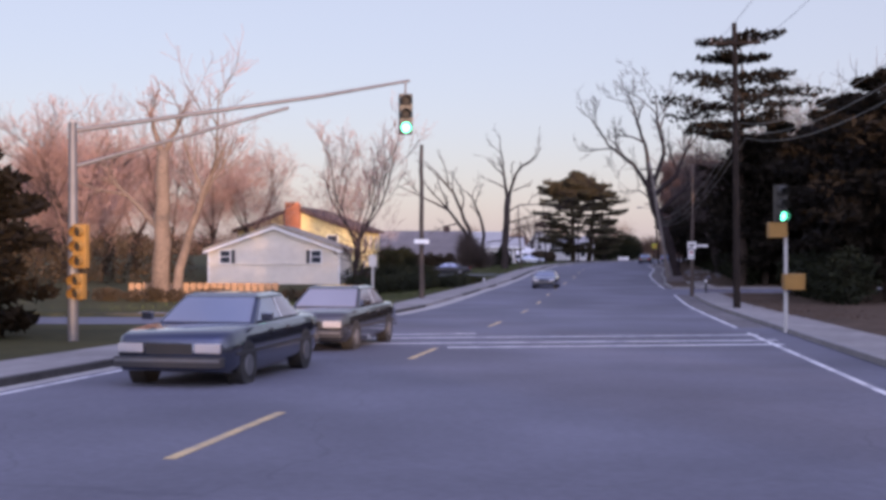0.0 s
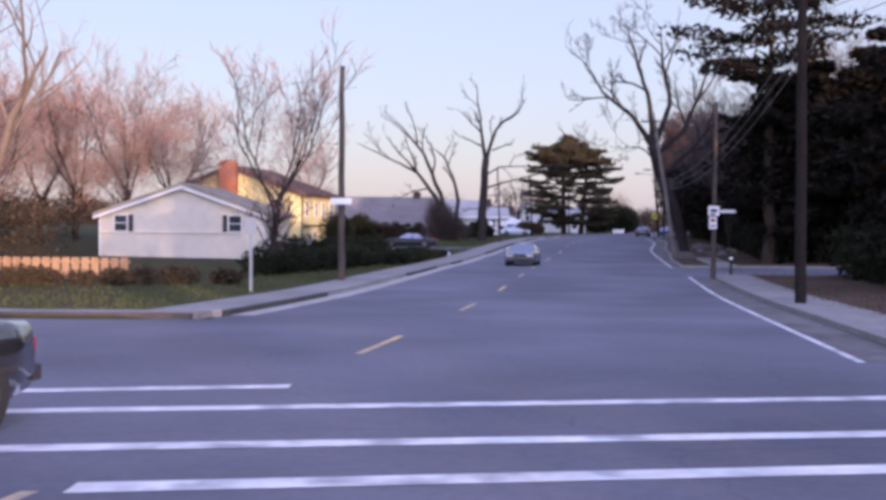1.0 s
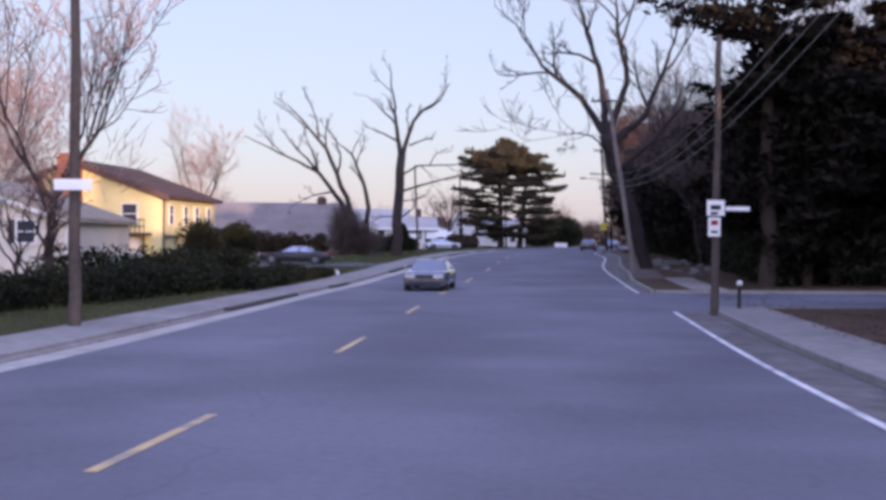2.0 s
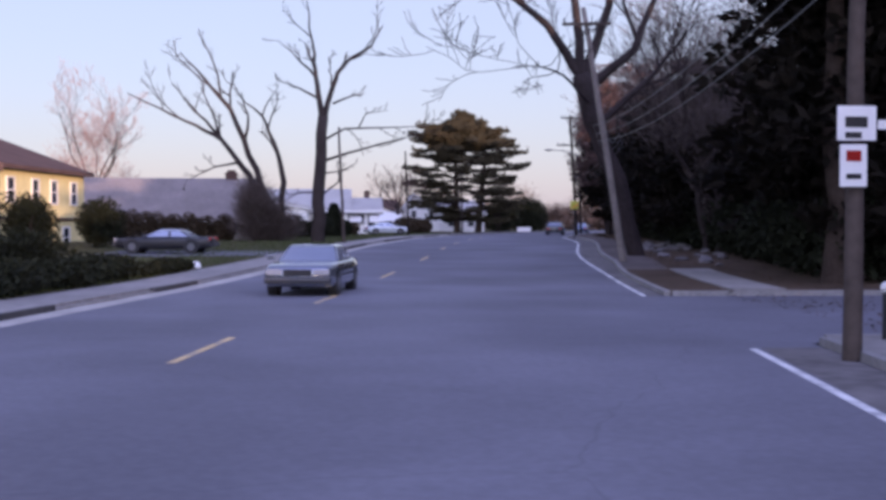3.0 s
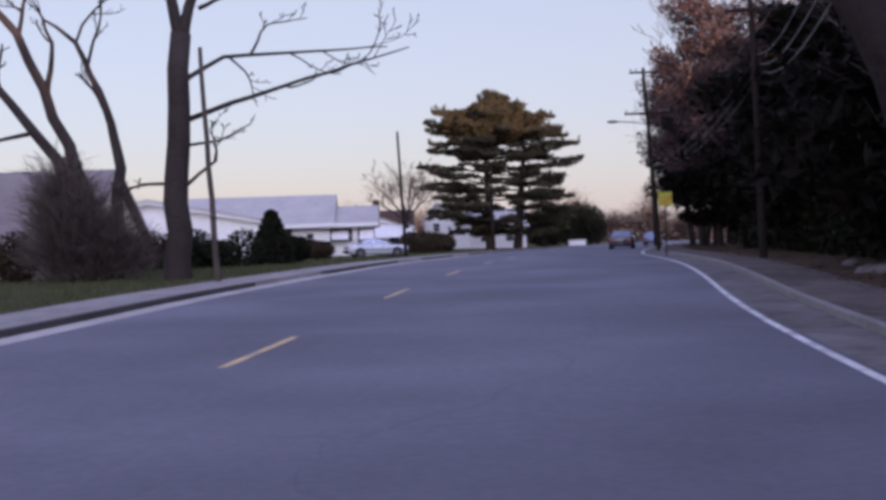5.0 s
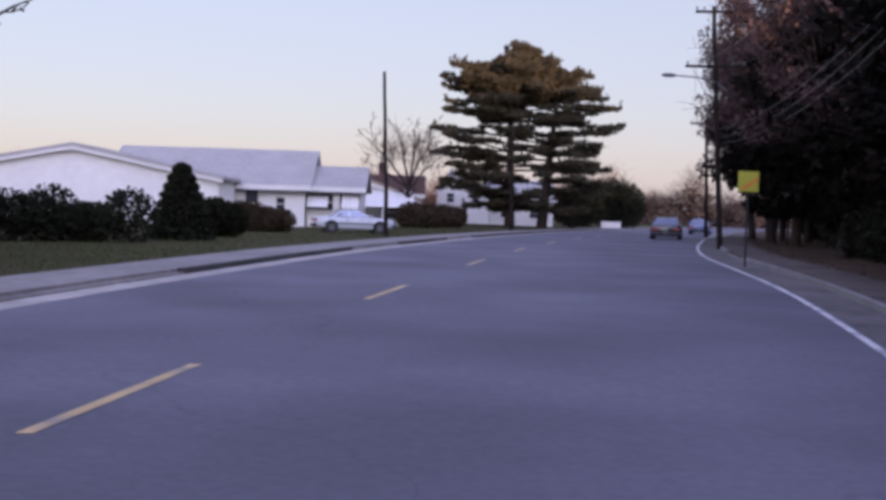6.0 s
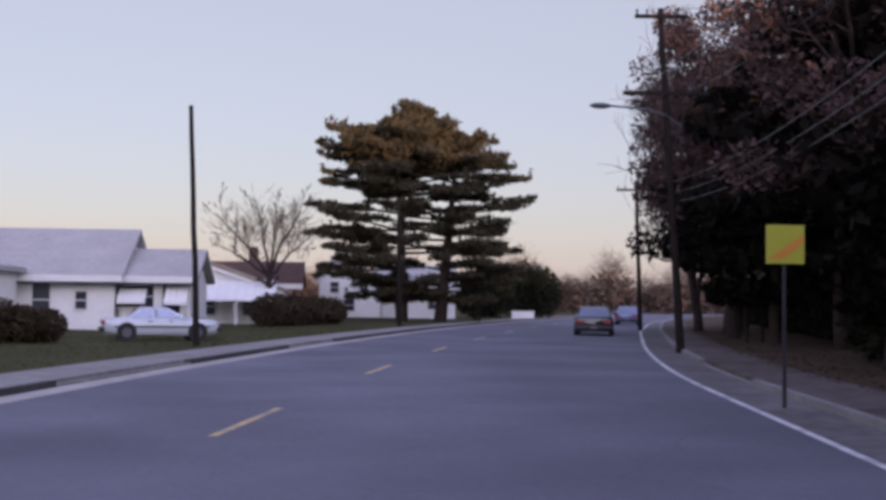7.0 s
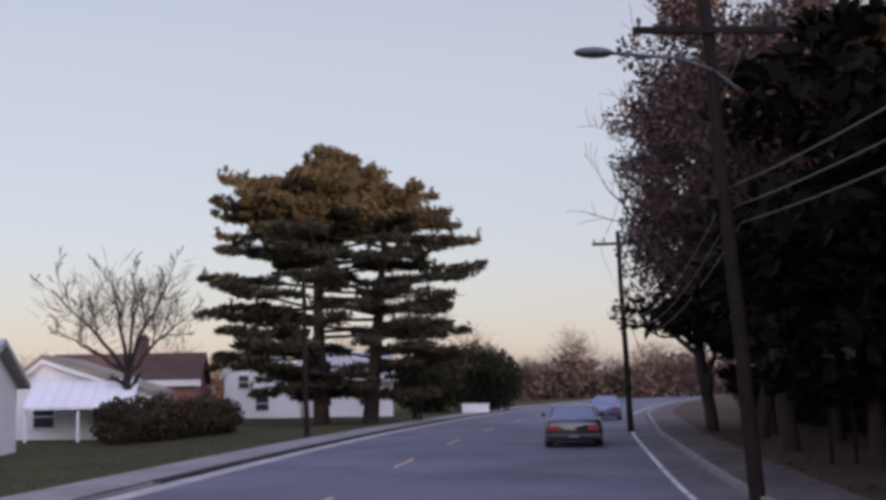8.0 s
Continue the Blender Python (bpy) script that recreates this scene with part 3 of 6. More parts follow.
def conifer(at, height, seed, label, reach=3.0, low=0.2, mat=SHADED_PINE, leaves=60, size=0.17, layers=None, name="pine_tree", top_round=0.35, flat=0.28):
    """A pine: a straight stem with tiers of limbs that carry flat plates of needles."""
    rng = random.Random(seed)
    tree = thing(name, at, 0, label, "tree")
    stem = [(Vector((rng.gauss(0, 0.08), rng.gauss(0, 0.08), -0.2 + (height + 0.0) * i / 8)), 0.022 * height * (1 - i / 8.6) + 0.02) for i in range(9)]
    lines, pieces = [stem], []
    layers = layers or max(7, int(height / 1.3))
    for k in range(layers):
        u = low + (0.98 - low) * k / (layers - 1)
        z = height * u
        w = reach * (min(1.0, 0.45 + (u - low) * 2.2) * (1 - max(0.0, u - top_round) ** 1.6 * 1.15 / (1 - top_round)))
        for b in range(5 if u < 0.85 else 4):
            a = rng.uniform(0, 6.28)
            r = max(0.35, w * rng.uniform(0.55, 1.12))
            tip = Vector((math.cos(a) * r, math.sin(a) * r, z + r * rng.uniform(-0.05, 0.22)))
            lines.append([(Vector((0, 0, z)), 0.06), (tip * 0.5 + Vector((0, 0, z * 0.5 - r * 0.03)), 0.04), (tip, 0.015)])
            for q in range(3):
                c = Vector((0, 0, z)).lerp(tip, 0.4 + 0.3 * q) + Vector((rng.gauss(0, 0.15), rng.gauss(0, 0.15), 0.1))
                s = r * (0.42 - 0.06 * q) + 0.2
                pieces.append(clump(rng, c, s, s, s * flat + 0.08, leaves // 3, size))
    v, f = tubes(lines, 8)
    raw("trunk", v, f, PINE_BARK, tree, True)
    v, f = gather(pieces)
    raw("crown", v, f, mat, tree)
    return tree


def shrub(at, rx, ry, rz, seed, label, mat=SHRUB, n=900, size=0.1, name="shrub", cone=False):
    rng = random.Random(seed)
    ob = thing(name, at, 0, label, "shrub")
    pieces = []
    if cone:
        for k in range(9):
            u = k / 9
            pieces.append(clump(rng, (0, 0, rz * 2 * (u + 0.05)), rx * (1 - u) ** 0.7 + 0.08, ry * (1 - u) ** 0.7 + 0.08, rz * 0.2, n // 9, size, 1.3))
    else:
        for k in range(7):
            a = rng.uniform(0, 6.28)
            pieces.append(clump(rng, (math.cos(a) * rx * 0.4, math.sin(a) * ry * 0.4, rz * rng.uniform(0.75, 1.1)), rx * 0.65, ry * 0.65, rz * 0.85, n // 7, size, 1.3))
    v, f = gather(pieces)
    raw("foliage", v, f, mat, ob)
    stems = [limb(rng, (rng.uniform(-rx, rx) * 0.3, rng.uniform(-ry, ry) * 0.3, -0.1), (rng.gauss(0, 0.3), rng.gauss(0, 0.3), 1), rz * 1.3, 0.035, 0.01) for _ in range(6)]
    v, f = tubes(stems)
    raw("stem", v, f, PINE_BARK, ob)
    return ob


def hedge(line, half, high, seed, label, mat=BROWN_SHRUB, density=600, size=0.06, name="hedge"):
    """A clipped or rough hedge along a line of ground points."""
    rng = random.Random(seed)
    ob = thing(name, (line[0][0], line[0][1], 0), 0, label, "hedge")
    base = Vector((line[0][0], line[0][1], 0))
    pieces = []
    for (xa, ya), (xb, yb) in zip(line[:-1], line[1:]):
        run = math.hypot(xb - xa, yb - ya)
        for k in range(max(2, int(run / 0.7))):
            u = (k + rng.random()) / max(2, int(run / 0.7))
            x, y = xa + (xb - xa) * u, ya + (yb - ya) * u
            h = high * rng.uniform(0.8, 1.12)
            pieces.append(clump(rng, Vector((x + rng.gauss(0, 0.08), y, land(x, y) + h / 2)) - base, half * 1.1, half * 1.1, h * 0.55, density // 2, size, 1.3))
    v, f = gather(pieces)
    raw("foliage", v, f, mat, ob)
    stems = []
    for (xa, ya), (xb, yb) in zip(line[:-1], line[1:]):
        for k in range(max(2, int(math.hypot(xb - xa, yb - ya)))):
            u = rng.random()
            x, y = xa + (xb - xa) * u, ya + (yb - ya) * u
            stems.append(limb(rng, Vector((x, y, land(x, y) - 0.1)) - base, (rng.gauss(0, 0.2), rng.gauss(0, 0.2), 1), high * 0.9, 0.03, 0.008))
    v, f = tubes(stems)
    tagged(raw("stem", v, f, PINE_BARK, ob), kind="stuff")
    return ob


def land(x, y):
    """The ground's height beside the road."""
    a, b = left_kerb(y) - x, x - right_kerb(y)
    if a > 0:
        return lie(y) + (0.1 + min(0.8, max(0.0, a - 8) * 0.015) if a > 1.0 else 0.125)
    if b > 0 and LANE[0] <= y <= LANE[1]:
        return lie(y)
    if b > 0:
        return lie(y) + (0.1 + min(1.2, max(0.0, b - 6) * 0.03) if b > 1.0 else 0.125)
    return lie(y)


# ---- houses ----
def window_part(house, x, z, w, h, y, shutters=False, m=Matrix.Identity(4)):
    """A framed window on a wall that faces -y at the given depth."""
    fr = bmesh.new()
    for a, b, c, d in ((-w / 2 - 0.08, z, -w / 2, z + h), (w / 2, z, w / 2 + 0.08, z + h), (-w / 2 - 0.08, z + h, w / 2 + 0.08, z + h + 0.09), (-w / 2 - 0.08, z - 0.08, w / 2 + 0.08, z), (-w / 2, z + h / 2 - 0.025, w / 2, z + h / 2 + 0.025)):
        box(fr, x + a, y - 0.06, b, x + c, y + 0.05, d)
    fr.transform(m)
    win = part("window", fr, TRIM, house, "white-framed sash window")
    glass = box(bmesh.new(), x - w / 2, y - 0.02, z, x + w / 2, y + 0.02, z + h)
    glass.transform(m)
    part("pane", glass, WINDOW_DARK, win, "dark reflecting glass")
    if shutters:
        for s in ((-1, 1) if shutters is True else (shutters,)):
            sh = bmesh.new()
            xa = x + s * (w / 2 + 0.1)
            xb = xa + s * 0.3
            box(sh, min(xa, xb), y - 0.05, z - 0.05, max(xa, xb), y - 0.005, z + h + 0.05)
            for q in range(6):
                zz = z + h * (q + 0.5) / 6
                box(sh, min(xa, xb) + 0.04, y - 0.065, zz - 0.04, max(xa, xb) - 0.04, y - 0.05, zz + 0.04)
            part("shutter", sh, DARK_TRIM, win, "dark louvred shutter")


def clapboards(house, outline, y, mat, pitch=0.2, m=Matrix.Identity(4)):
    """Boards of a wall that faces -y: each course a thin wedge, cut to the gable's outline."""
    zs = [p[1] for p in outline]
    z = min(zs)
    while z < max(zs) - 0.02:
        za, zb = z, min(z + pitch, max(zs))

        def reach(level):
            hits = []
            for (xa, a), (xb, b) in zip(outline, outline[1:] + outline[:1]):
                if min(a, b) - 1e-6 <= level <= max(a, b) + 1e-6 and abs(b - a) > 1e-6:
                    hits.append(xa + (xb - xa) * (level - a) / (b - a))
            return (min(hits), max(hits)) if hits else None
        lo, hi = reach(za + 0.001), reach(zb - 0.001)
        if lo and hi and hi[1] - hi[0] > 0.05:
            bm = bmesh.new()
            v = [bm.verts.new(p) for p in ((lo[0], y - 0.035, za), (lo[1], y - 0.035, za), (hi[1], y - 0.012, zb), (hi[0], y - 0.012, zb), (lo[0], y, za), (lo[1], y, za))]
            bm.faces.new((v[0], v[1], v[2], v[3]))
            bm.faces.new((v[4], v[5], v[1], v[0]))
            bm.transform(m)
            part("clapboard", bm, mat, house)
        z += pitch


def gable_front(name, x0, x1, y0, y1, ground, eave, ridge, wall, roof, label, windows=(), over=0.35, thick=0.22, ridge_at=0.5, slats=True, eave_right=None, trim=TRIM, turn=0.0):
    """A house whose gable faces -y. Coordinates in the world; the thing stands at its front middle."""
    house = thing(name, ((x0 + x1) / 2, y0, ground), turn, label, "house")
    cx = (x0 + x1) / 2
    a, b, e, r = x0 - cx, x1 - cx, eave - ground, ridge - ground
    er = e if eave_right is None else eave_right - ground
    deep = y1 - y0
    px = a + (b - a) * ridge_at
    outline = [(a, -0.6), (b, -0.6), (b, er), (px, r), (a, e)]
    part("wall", prism(bmesh.new(), outline, "y", 0.0, deep), wall, house)
    if slats:
        clapboards(house, [(a, 0.0), (b, 0.0), (b, er), (px, r), (a, e)], 0.0, wall)
    for s, xe, ee in ((-1, a, e), (1, b, er)):
        run = abs(px - xe)
        drop = (r - ee) / run
        tipx, tipz = xe + s * over, ee - drop * over
        out = [(px, r + 0.02), (tipx, tipz + 0.02), (tipx, tipz + 0.02 + thick), (px, r + 0.02 + thick)]
        part("roof", prism(bmesh.new(), out, "y", -over, deep + over), roof, house)
        board = [(px, r - 0.16), (tipx, tipz - 0.16), (tipx, tipz + 0.015), (px, r + 0.015)]
        part("barge_board", prism(bmesh.new(), board, "y", -over + 0.002, -over + 0.05), trim, house, "painted barge board")
    for s, xe in ((-1, a), (1, b)):
        part("corner_board", box(bmesh.new(), xe - 0.06, -0.045, 0.0, xe + 0.06, 0.03, (e if s < 0 else er) - 0.05), trim, house)
    for x, z, w, h, sh in windows:
        window_part(house, x - cx, z - ground, w, h, -0.045, sh)
    return house


def eave_front(name, x0, x1, y0, y1, ground, eave, ridge, wall, roof, label, windows=(), over=0.4, thick=0.2, courses=True):
    """A house whose long eave faces -y."""
    house = thing(name, ((x0 + x1) / 2, y0, ground), 0, label, "house")
    cx = (x0 + x1) / 2
    a, b, e, r, deep = x0 - cx, x1 - cx, eave - ground, ridge - ground, y1 - y0
    outline = [(0.0, -0.6), (deep, -0.6), (deep, e), (deep / 2, r), (0.0, e)]
    part("wall", prism(bmesh.new(), outline, "x", a, b), wall, house)
    clapboards(house, [(a, 0.0), (b, 0.0), (b, e), (a, e)], 0.0, wall)
    slope = (r - e) / (deep / 2)
    for s in (0, 1):
        ya, za = (-over, e - slope * over) if s == 0 else (deep + over, e - slope * over)
        out = [(deep / 2, r + 0.02), (ya, za + 0.02), (ya, za + 0.02 + thick), (deep / 2, r + 0.02 + thick)]
        part("roof", prism(bmesh.new(), out, "x", a - over, b + over), roof, house)
    if courses:
        n = int((deep / 2 + over) / 0.28)
        for k in range(n):
            bm = bmesh.new()
            u0, u1 = k / n, (k + 1) / n
            y_a, y_b = -over + (deep / 2 + over) * u0, -over + (deep / 2 + over) * u1
            z_a, z_b = e - slope * over + (y_a + over) * slope + 0.02 + thick, e - slope * over + (y_b + over) * slope + 0.02 + thick
            v = [bm.verts.new(p) for p in ((a - over, y_a, z_a + 0.03), (b + over, y_a, z_a + 0.03), (b + over, y_b, z_b + 0.006), (a - over, y_b, z_b + 0.006), (a - over, y_a, z_a - 0.01), (b + over, y_a, z_a - 0.01))]
            bm.faces.new((v[0], v[1], v[2], v[3]))
            bm.faces.new((v[4], v[5], v[1], v[0]))
            part("shingle_course", bm, roof, house)
    if roof in (GREY_ROOF, PALE_ROOF):
        part("gutter", box(bmesh.new(), a - over, -over - 0.13, e - slope * over - 0.13, b + over, -over - 0.032, e - slope * over - 0.0, 0.02), DARK_TRIM, house, "dark eaves gutter")
    part("fascia", box(bmesh.new(), a - over, -over - 0.03, e - slope * over - 0.12, b + over, -over - 0.003, e - slope * over + 0.1 + thick), TRIM, house, "white eave board")
    for x, z, w, h, sh in windows:
        window_part(house, x - cx, z - ground, w, h, -0.045, sh)
    return house


def chimney(house, x, y, z0, z1, w=1.0, d=0.8, mat=None):
    bm = box(bmesh.new(), x - w / 2, y - d / 2, z0, x + w / 2, y + d / 2, z1 - 0.25)
    box(bm, x - w / 2 - 0.06, y - d / 2 - 0.06, z1 - 0.25, x + w / 2 + 0.06, y + d / 2 + 0.06, z1 - 0.08)
    box(bm, x - w / 2 + 0.1, y - d / 2 + 0.1, z1 - 0.08, x + w / 2 - 0.1, y + d / 2 - 0.1, z1 + 0.12)
    part("chimney", bm, mat or BRICK, house, "dark brick chimney" if mat else "orange brick chimney")


def awning(house, x0, x1, z0, z1, y, deep=0.8):
    n = max(3, int((x1 - x0) / 0.25))
    bar = box(bmesh.new(), x0, y - deep - 0.03, z0 - 0.14, x1, y - deep - 0.002, z0 - 0.06)
    hood = part("awning", bar, TRIM, house, "white slatted metal awning")
    for k in range(n):
        a, b = x0 + (x1 - x0) * k / n, x0 + (x1 - x0) * (k + 0.92) / n
        part("slat", prism(bmesh.new(), [(y - 0.02, z1), (y - deep, z0), (y - deep, z0 - 0.12), (y - deep + 0.04, z0 - 0.12), (y - 0.02, z1 - 0.05)], "x", a, b), TRIM, hood)


# ---- poles, signs, signals ----
def wooden_pole(foot, height, lean=(0.0, 0.0), radius=0.14, arm=None, label="weathered wooden utility pole beside the road", extras=True, mat=POLE_WOOD):
    pole = thing("utility_pole", foot, 0, label, "utility pole")
    rng = random.Random(int(foot[1] * 10))
    line = [(Vector((lean[0] * u, lean[1] * u, -0.3 + (height + 0.3) * u)) + Vector((rng.gauss(0, 0.01), rng.gauss(0, 0.01), 0)), radius * (1 - 0.35 * u)) for u in [i / 8 for i in range(9)]]
    v, f = tubes([line], 12)
    raw("pole", v, f, mat, pole, True)
    if arm:
        for z, wide, turn in arm:
            c = Vector((lean[0] * z / height, lean[1] * z / height, z))
            bm = box(bmesh.new(), -wide / 2, -0.2, -0.06, wide / 2, -0.1, 0.06)
            bm.transform(Matrix.Translation(c) @ Matrix.Rotation(radians(turn), 4, "Z"))
            part("cross_arm", bm, mat if mat is DARK_POLE else POLE_WOOD, pole)
            for q in (-0.46, -0.27, 0.27, 0.46):
                ins = bmesh.new()
                rod(ins, (q * wide, -0.15, 0.06), (q * wide, -0.15, 0.16), 0.03, 0.03, 8)
                rod(ins, (q * wide, -0.15, 0.16), (q * wide, -0.15, 0.24), 0.055, 0.035, 8)
                ins.transform(Matrix.Translation(c) @ Matrix.Rotation(radians(turn), 4, "Z"))
                part("insulator", ins, GALVANISED, pole, "grey insulator")
    return pole


def cable(a, b, sag, r=0.012, label="thin black overhead cable strung between poles"):
    a, b = Vector(a), Vector(b)
    line = []
    for i in range(25):
        u = i / 24
        p = a.lerp(b, u)
        p.z -= sag * 4 * u * (1 - u)
        line.append((p - a, r))
    ob = thing("overhead_cable", a, 0, label, "cable", "overhead cables")
    v, f = tubes([line])
    raw("strand", v, f, WIRE, ob)


def signal_head(parent, at, turn, body, lens_on=2, sections=3, side=0.34):
    """A three-section traffic signal with visors; lens_on counts from the top."""
    head = bmesh.new()
    h = side * sections
    box(head, -side / 2, -0.1, -h, side / 2, 0.1, 0, 0.02)
    m = pose(*at, 0, 0, turn)
    head.transform(m)
    hd = part("signal_head", head, body, parent)
    for k in range(sections):
        z = -side * (k + 0.5)
        vis = bmesh.new()
        rod(vis, (0, -0.1, z), (0, -0.32, z - 0.02), 0.145, 0.14, 16)
        bmesh.ops.delete(vis, geom=[f for f in vis.faces if len(f.verts) > 4], context="FACES")
        bmesh.ops.delete(vis, geom=[f for f in vis.faces if f.calc_center_median().z < z - 0.09], context="FACES")
        vis.transform(m)
        part("visor", vis, body, hd)
        lens = bmesh.new()
        bmesh.ops.create_uvsphere(lens, u_segments=14, v_segments=8, radius=0.13, matrix=Matrix.Translation((0, -0.09, z)) @ Matrix.Diagonal((1, 0.35, 1, 1)))
        lens.transform(m)
        part("lens", lens, GREEN_LIGHT if k == lens_on else BLACK, hd, "lit green lens" if k == lens_on else "unlit lens", True)
    return hd


def build_signals():
    # mast arm on the left bank with the hanging signal
    mast = thing("traffic_signal_mast", (-8.7, 28.0, lie(28) + 0.1), 0, "galvanised signal mast with a truss arm and lit green signal", "traffic signal")
    g = lie(28) + 0.1
    bm = rod(bmesh.new(), (0, 0, -0.2), (0, 0, 4.75 - g), 0.13, 0.1, 14)
    part("mast", bm, GALVANISED, mast, smooth=False)
    bm = bmesh.new()
    rod(bm, (0, 0, 4.55 - g), (5.6, 1.5, 5.55 - g), 0.055, 0.045)
    rod(bm, (5.6, 1.5, 5.55 - g), (7.85, 2.25, 6.05 - g), 0.045, 0.035)
    part("upper_arm", bm, GALVANISED, mast)
    bm = rod(bmesh.new(), (0, 0, 3.7 - g), (4.9, 1.3, 5.25 - g), 0.05, 0.04)
    part("lower_arm", bm, GALVANISED, mast)
    part("hanger", rod(bmesh.new(), (7.75, 2.2, 6.05 - g), (7.75, 2.2, 5.7 - g), 0.025), GALVANISED, mast)
    signal_head(mast, (7.75, 2.2, 5.7 - g), 8, SIGNAL_BLACK)
    signal_head(mast, (0.25, -0.2, 2.35 - g), -12, SIGNAL_YELLOW, -1)
    signal_head(mast, (0.2, -0.2, 1.2 - g), -12, SIGNAL_YELLOW, -1, 2, 0.3)
    # post on the right bank
    g2 = lie(33) + 0.12
    post = thing("traffic_signal_post", (9.55, 33.2, g2), 0, "dark steel post with a lit green signal and yellow crossing signal", "traffic signal")
    part("post", rod(bmesh.new(), (0, 0, -0.1), (0, 0, 2.75), 0.06, 0.05), SIGN_GREY, post)
    signal_head(post, (-0.18, -0.12, 4.0), 10, SIGNAL_BLACK)
    bm = box(bmesh.new(), -0.5, -0.18, 2.55, 0.0, 0.12, 2.98, 0.02)
    box(bm, -0.02, -0.05, 2.6, 0.05, 0.05, 2.75)
    part("crossing_signal", bm, SIGNAL_YELLOW, post, "yellow pedestrian signal box")
    bm = box(bmesh.new(), -0.08, -0.18, 1.1, 0.5, 0.14, 1.55, 0.02)
    part("push_button_box", bm, SIGNAL_YELLOW, post, "yellow push-button box")


def street_sign(pole_at, height):
    g = pole_at[2]
    pole = wooden_pole(pole_at, height, (0.05, 0.0), 0.13, None, "weathered wooden pole carrying white street signs", mat=POLE_WOOD)
    bm = box(bmesh.new(), -0.3, -0.19, 2.77, 0.22, -0.16, 3.22, 0.008)
    part("sign_plate", bm, SIGN_WHITE, pole, "white metal sign with dark markings")
    bm = box(bmesh.new(), 0.25, -0.18, 2.92, 0.95, -0.155, 3.04)
    part("name_plate", bm, SIGN_WHITE, pole, "narrow white street name plate")
    bm = box(bmesh.new(), -0.26, -0.19, 2.17, 0.1, -0.16, 2.72, 0.008)
    part("parking_sign", bm, SIGN_WHITE, pole, "white sign with a red mark")
    for x0, x1, z0, z1, m in ((-0.2, 0.1, 2.94, 3.08, BLACK), (-0.2, 0.02, 2.8, 2.88, BLACK), (-0.18, 0.02, 2.5, 2.64, RED_GLASS), (-0.18, 0.02, 2.27, 2.34, BLACK)):
        part("marking", box(bmesh.new(), x0, -0.196, z0, x1, -0.191, z1), m, pole)


def yellow_sign(at):
    post = thing("warning_sign", at, 0, "yellow square warning sign on a dark post beside the road", "road sign")
    part("post", rod(bmesh.new(), (0, 0, -0.2), (0, 0, 2.75), 0.035, 0.035, 8), BLACK, post)
    part("plate", box(bmesh.new(), -0.32, -0.06, 2.12, 0.32, -0.04, 2.75, 0.006), SIGN_YELLOW, post, "yellow sign plate")
    bm = prism(bmesh.new(), [(-0.3, 2.2), (-0.05, 2.2), (0.3, 2.45), (0.3, 2.6)], "y", -0.066, -0.061)
    part("marking", bm, SIGN_ORANGE, post, "faded orange diagonal marking")


def street_lamp_arm(pole, reach):
    """A lamp on a curved bracket, fixed to a pole."""
    pts = [Vector((0, -0.05, 7.5)), Vector((-0.5, -0.1, 7.85)), Vector((-1.2, -0.15, 8.05)), Vector((-reach + 0.5, -0.2, 8.12))]
    v, f = tubes([[(p, 0.035) for p in pts]], 8)
    raw("lamp_bracket", v, f, GALVANISED, pole, True)
    bm = bmesh.new()
    bmesh.ops.create_uvsphere(bm, u_segments=16, v_segments=8, radius=1.0, matrix=Matrix.Translation((-reach + 0.2, -0.2, 8.12)) @ Matrix.Diagonal((0.38, 0.16, 0.1, 1)))
    part("lamp_head", bm, GALVANISED, pole, "grey cobra-head street lamp", True)


